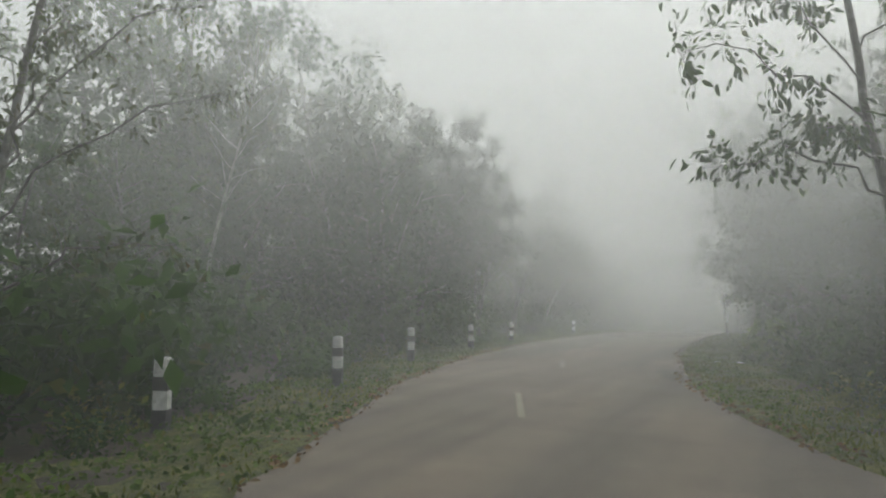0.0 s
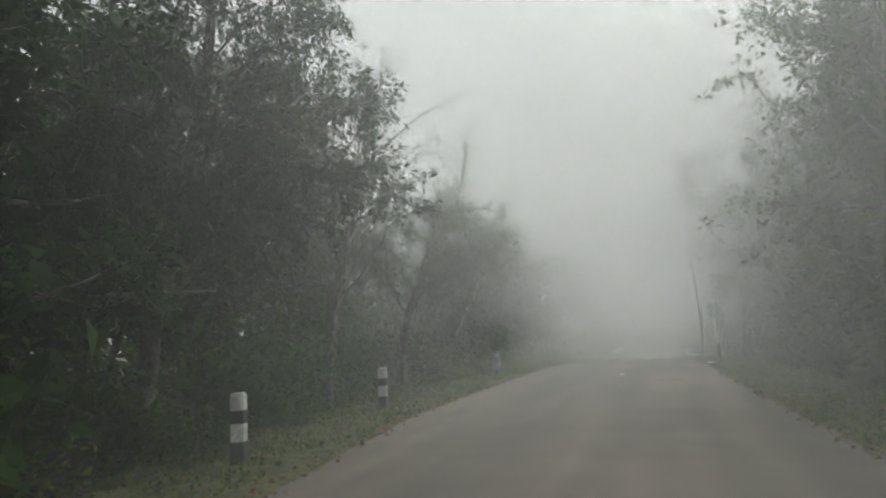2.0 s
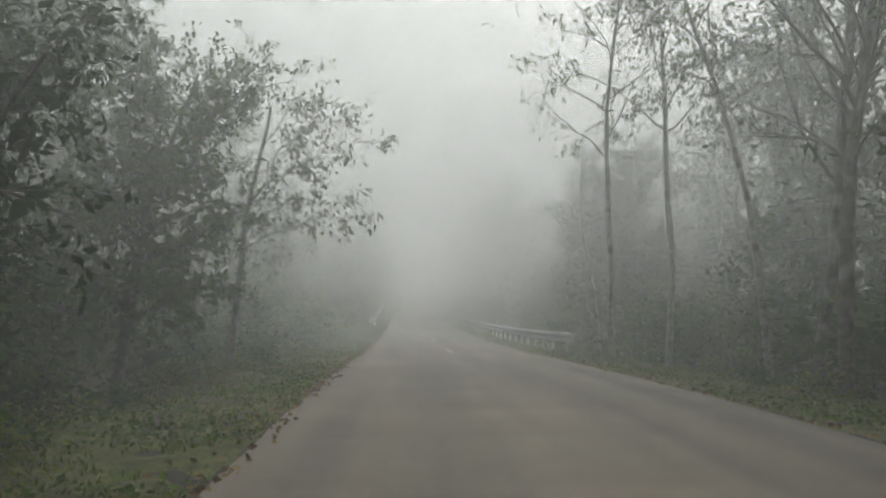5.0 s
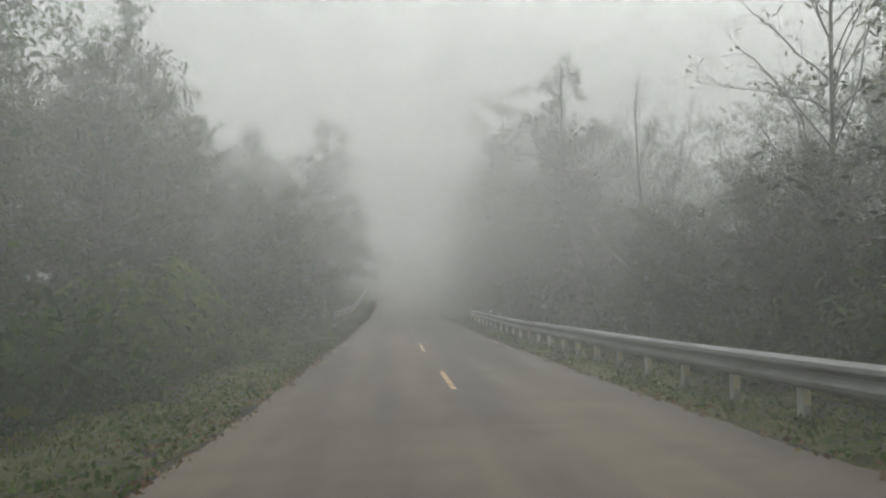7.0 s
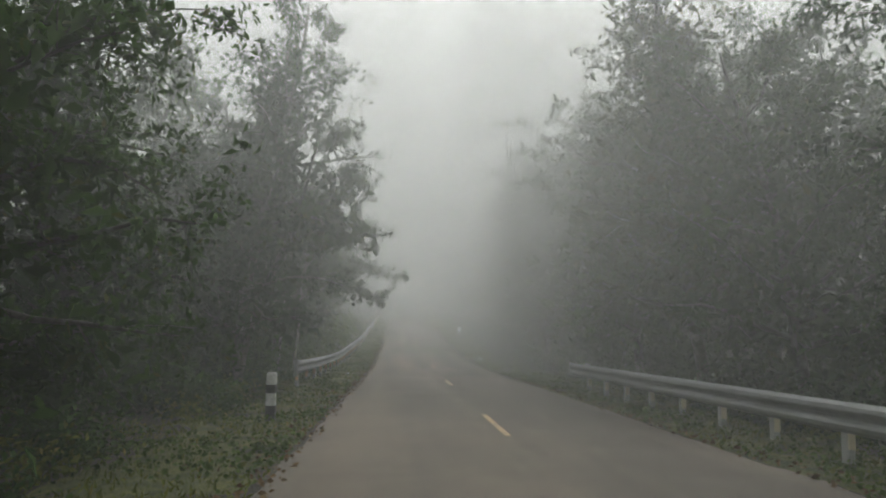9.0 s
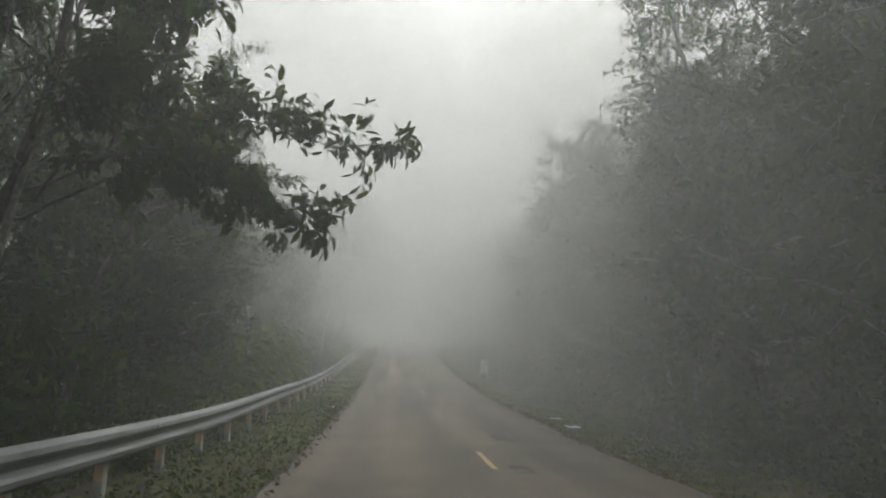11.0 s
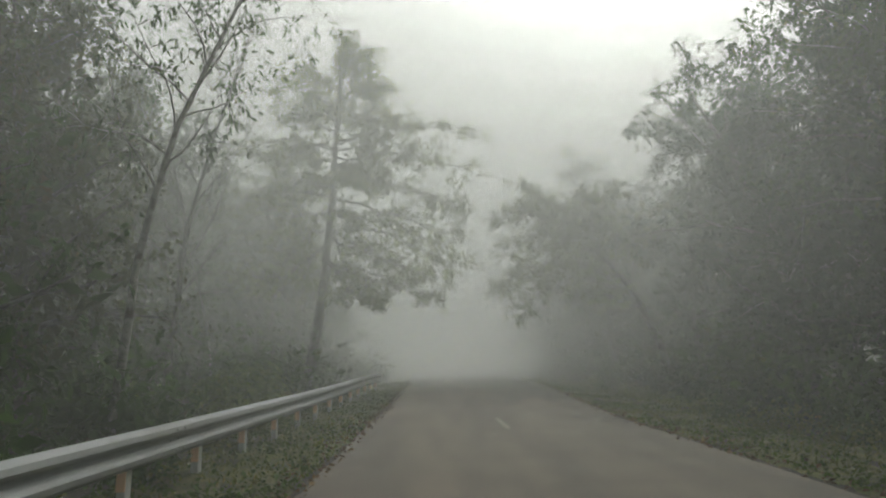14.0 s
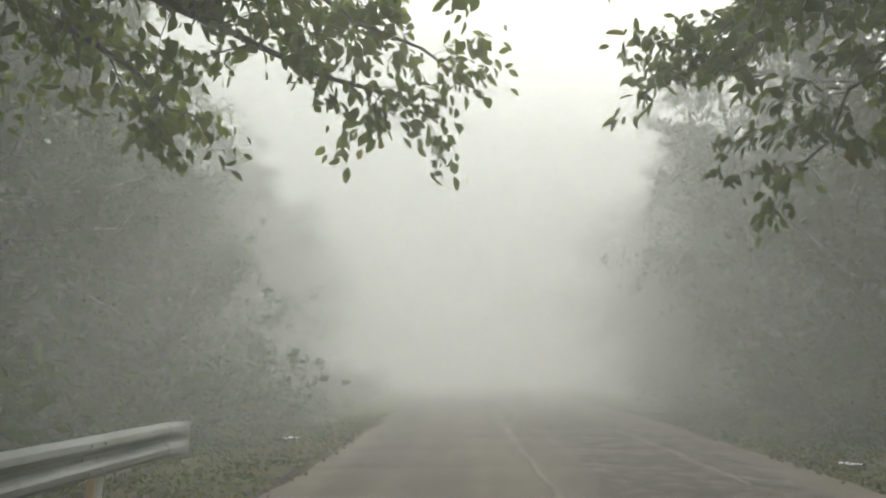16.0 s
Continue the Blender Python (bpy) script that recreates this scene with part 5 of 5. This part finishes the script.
def patch_material():
    m, nt, b = nodes_of("broken_asphalt")
    fine, mid = noise_of(nt, 30.0, 8, 0.8), noise_of(nt, 2.5, 6, 0.7)
    base = ramp(nt, mid.outputs["Fac"], [(0.35, (0.06, 0.055, 0.05)), (0.55, (0.12, 0.105, 0.09)), (0.7, (0.2, 0.17, 0.14))])
    grain = ramp(nt, fine.outputs["Fac"], [(0.35, (0.5, 0.5, 0.5)), (0.65, (1.4, 1.4, 1.35))])
    nt.links.new(mixed(nt, 0.9, base.outputs[0], grain.outputs[0], "MULTIPLY"), b.inputs["Base Color"])
    b.inputs["Roughness"].default_value = 0.9
    bumped(nt, b, fine.outputs["Fac"], 0.8, 0.03)
    return m


PATCH = patch_material()


def road_patch(cx, cy, rx, ry, seed, lift=0.006):
    """A ragged repair laid on the road."""
    verts, faces, n, rings = [], [], 40, 4
    for k in range(rings + 1):
        for i in range(n):
            t = 2 * math.pi * i / n
            f = k / rings
            q = f * (1 + 0.28 * noise.noise((math.cos(t) * 1.4 + seed, math.sin(t) * 1.4, seed)) + 0.1 * noise.noise((math.cos(t) * 5 + seed, math.sin(t) * 5, seed)))
            c, s = math.cos(t), math.sin(t)
            x = cx + rx * q * math.copysign(abs(c) ** 0.7, c)
            y = cy + ry * q * math.copysign(abs(s) ** 0.7, s)
            a, b = left_edge(y), right_edge(y)
            x = min(max(x, a + 0.2), b - 0.2)
            g = (x - a) / (b - a)
            verts.append((x, y, road_z(y) + 0.03 * (1 - (2 * g - 1) ** 2) + 0.008 * noise.noise((x * 0.8, y * 0.5, 2)) + (lift if k < rings else -0.004)))
    for k in range(rings):
        for i in range(n):
            j = (i + 1) % n
            faces.append((k * n + i, k * n + j, (k + 1) * n + j, (k + 1) * n + i))
    tagged(mesh_object("road_patch", verts, faces, PATCH, smooth=True), "darker ragged patch of broken asphalt on the road", "road patch", "road patches", "structure")


SEAM = plain("worn_seam", (0.155, 0.138, 0.115), 0.9, 0, (0.12, 0.1, 0.085), 0.8, 6.0, 0.6)


def road_seam(x0, y0, x1, y1, half, seed):
    """A low worn ridge along the road, of uneven width."""
    verts, faces, n = [], [], 60
    for i in range(n + 1):
        f = i / n
        y = y0 + (y1 - y0) * f
        mid = x0 + (x1 - x0) * f + 0.08 * noise.noise((y * 0.9, seed, 1)) + 0.03 * noise.noise((y * 4, seed, 1))
        wide = half * (0.4 + 0.6 * math.sin(math.pi * min(max(f, 0.02), 0.98))) * (1 + 0.6 * noise.noise((y * 2.2, seed, 4)))
        for s, up in ((-1, -0.004), (-0.4, 0.016), (0.4, 0.018), (1, -0.004)):
            x = mid + s * wide
            a, b = left_edge(y), right_edge(y)
            g = (x - a) / (b - a)
            verts.append((x, y, road_z(y) + 0.03 * (1 - (2 * g - 1) ** 2) + 0.008 * noise.noise((x * 0.8, y * 0.5, 2)) + up))
    faces = [(4 * i + k, 4 * i + k + 1, 4 * i + k + 5, 4 * i + k + 4) for i in range(n) for k in range(3)]
    tagged(mesh_object("road_seam", verts, faces, SEAM, smooth=True), "pale worn seam running along the broken asphalt", "road seam", "road seams", "structure")


road_seam(0.35, 154.0, -0.1, 171.5, 0.075, 1.3)
road_seam(2.5, 158.6, 2.4, 165.5, 0.09, 4.1)
build_guard_rail(rail_right, 37.0, 81.0, -1, "long galvanised steel guard rail on posts beside the road", (0.37, 0.37), 0.33, 1.76)
build_guard_rail(rail_left, 80.9, 158.4, 1, "galvanised steel guard rail with orange reflectors on its posts", (0.46, 0.37), 0.12, 2.115)
build_guide_posts()
build_sign()
build_milestone()
build_litter()
for i, (cx, cy, rx, ry) in enumerate(((4.6, -15.5, 0.7, 1.2), (3.4, -13.0, 0.5, 1.0), (2.4, 9.5, 0.9, 1.6), (2.0, 4.0, 0.35, 0.4), (1.6, 12.5, 0.5, 1.3), (1.9, 157.5, 1.25, 12.0), (0.9, 147.2, 0.45, 2.2), (2.6, 140.5, 0.8, 1.4), (1.0, 89.2, 0.35, 1.4), (1.2, 99.0, 0.3, 0.9), (-1.4, 124.2, 0.5, 0.6), (0.75, 94.2, 0.2, 0.55), (0.4, 148.2, 0.16, 1.7), (0.95, 152.0, 0.3, 0.9))):
    road_patch(cx, cy, rx, ry, i * 3.7)
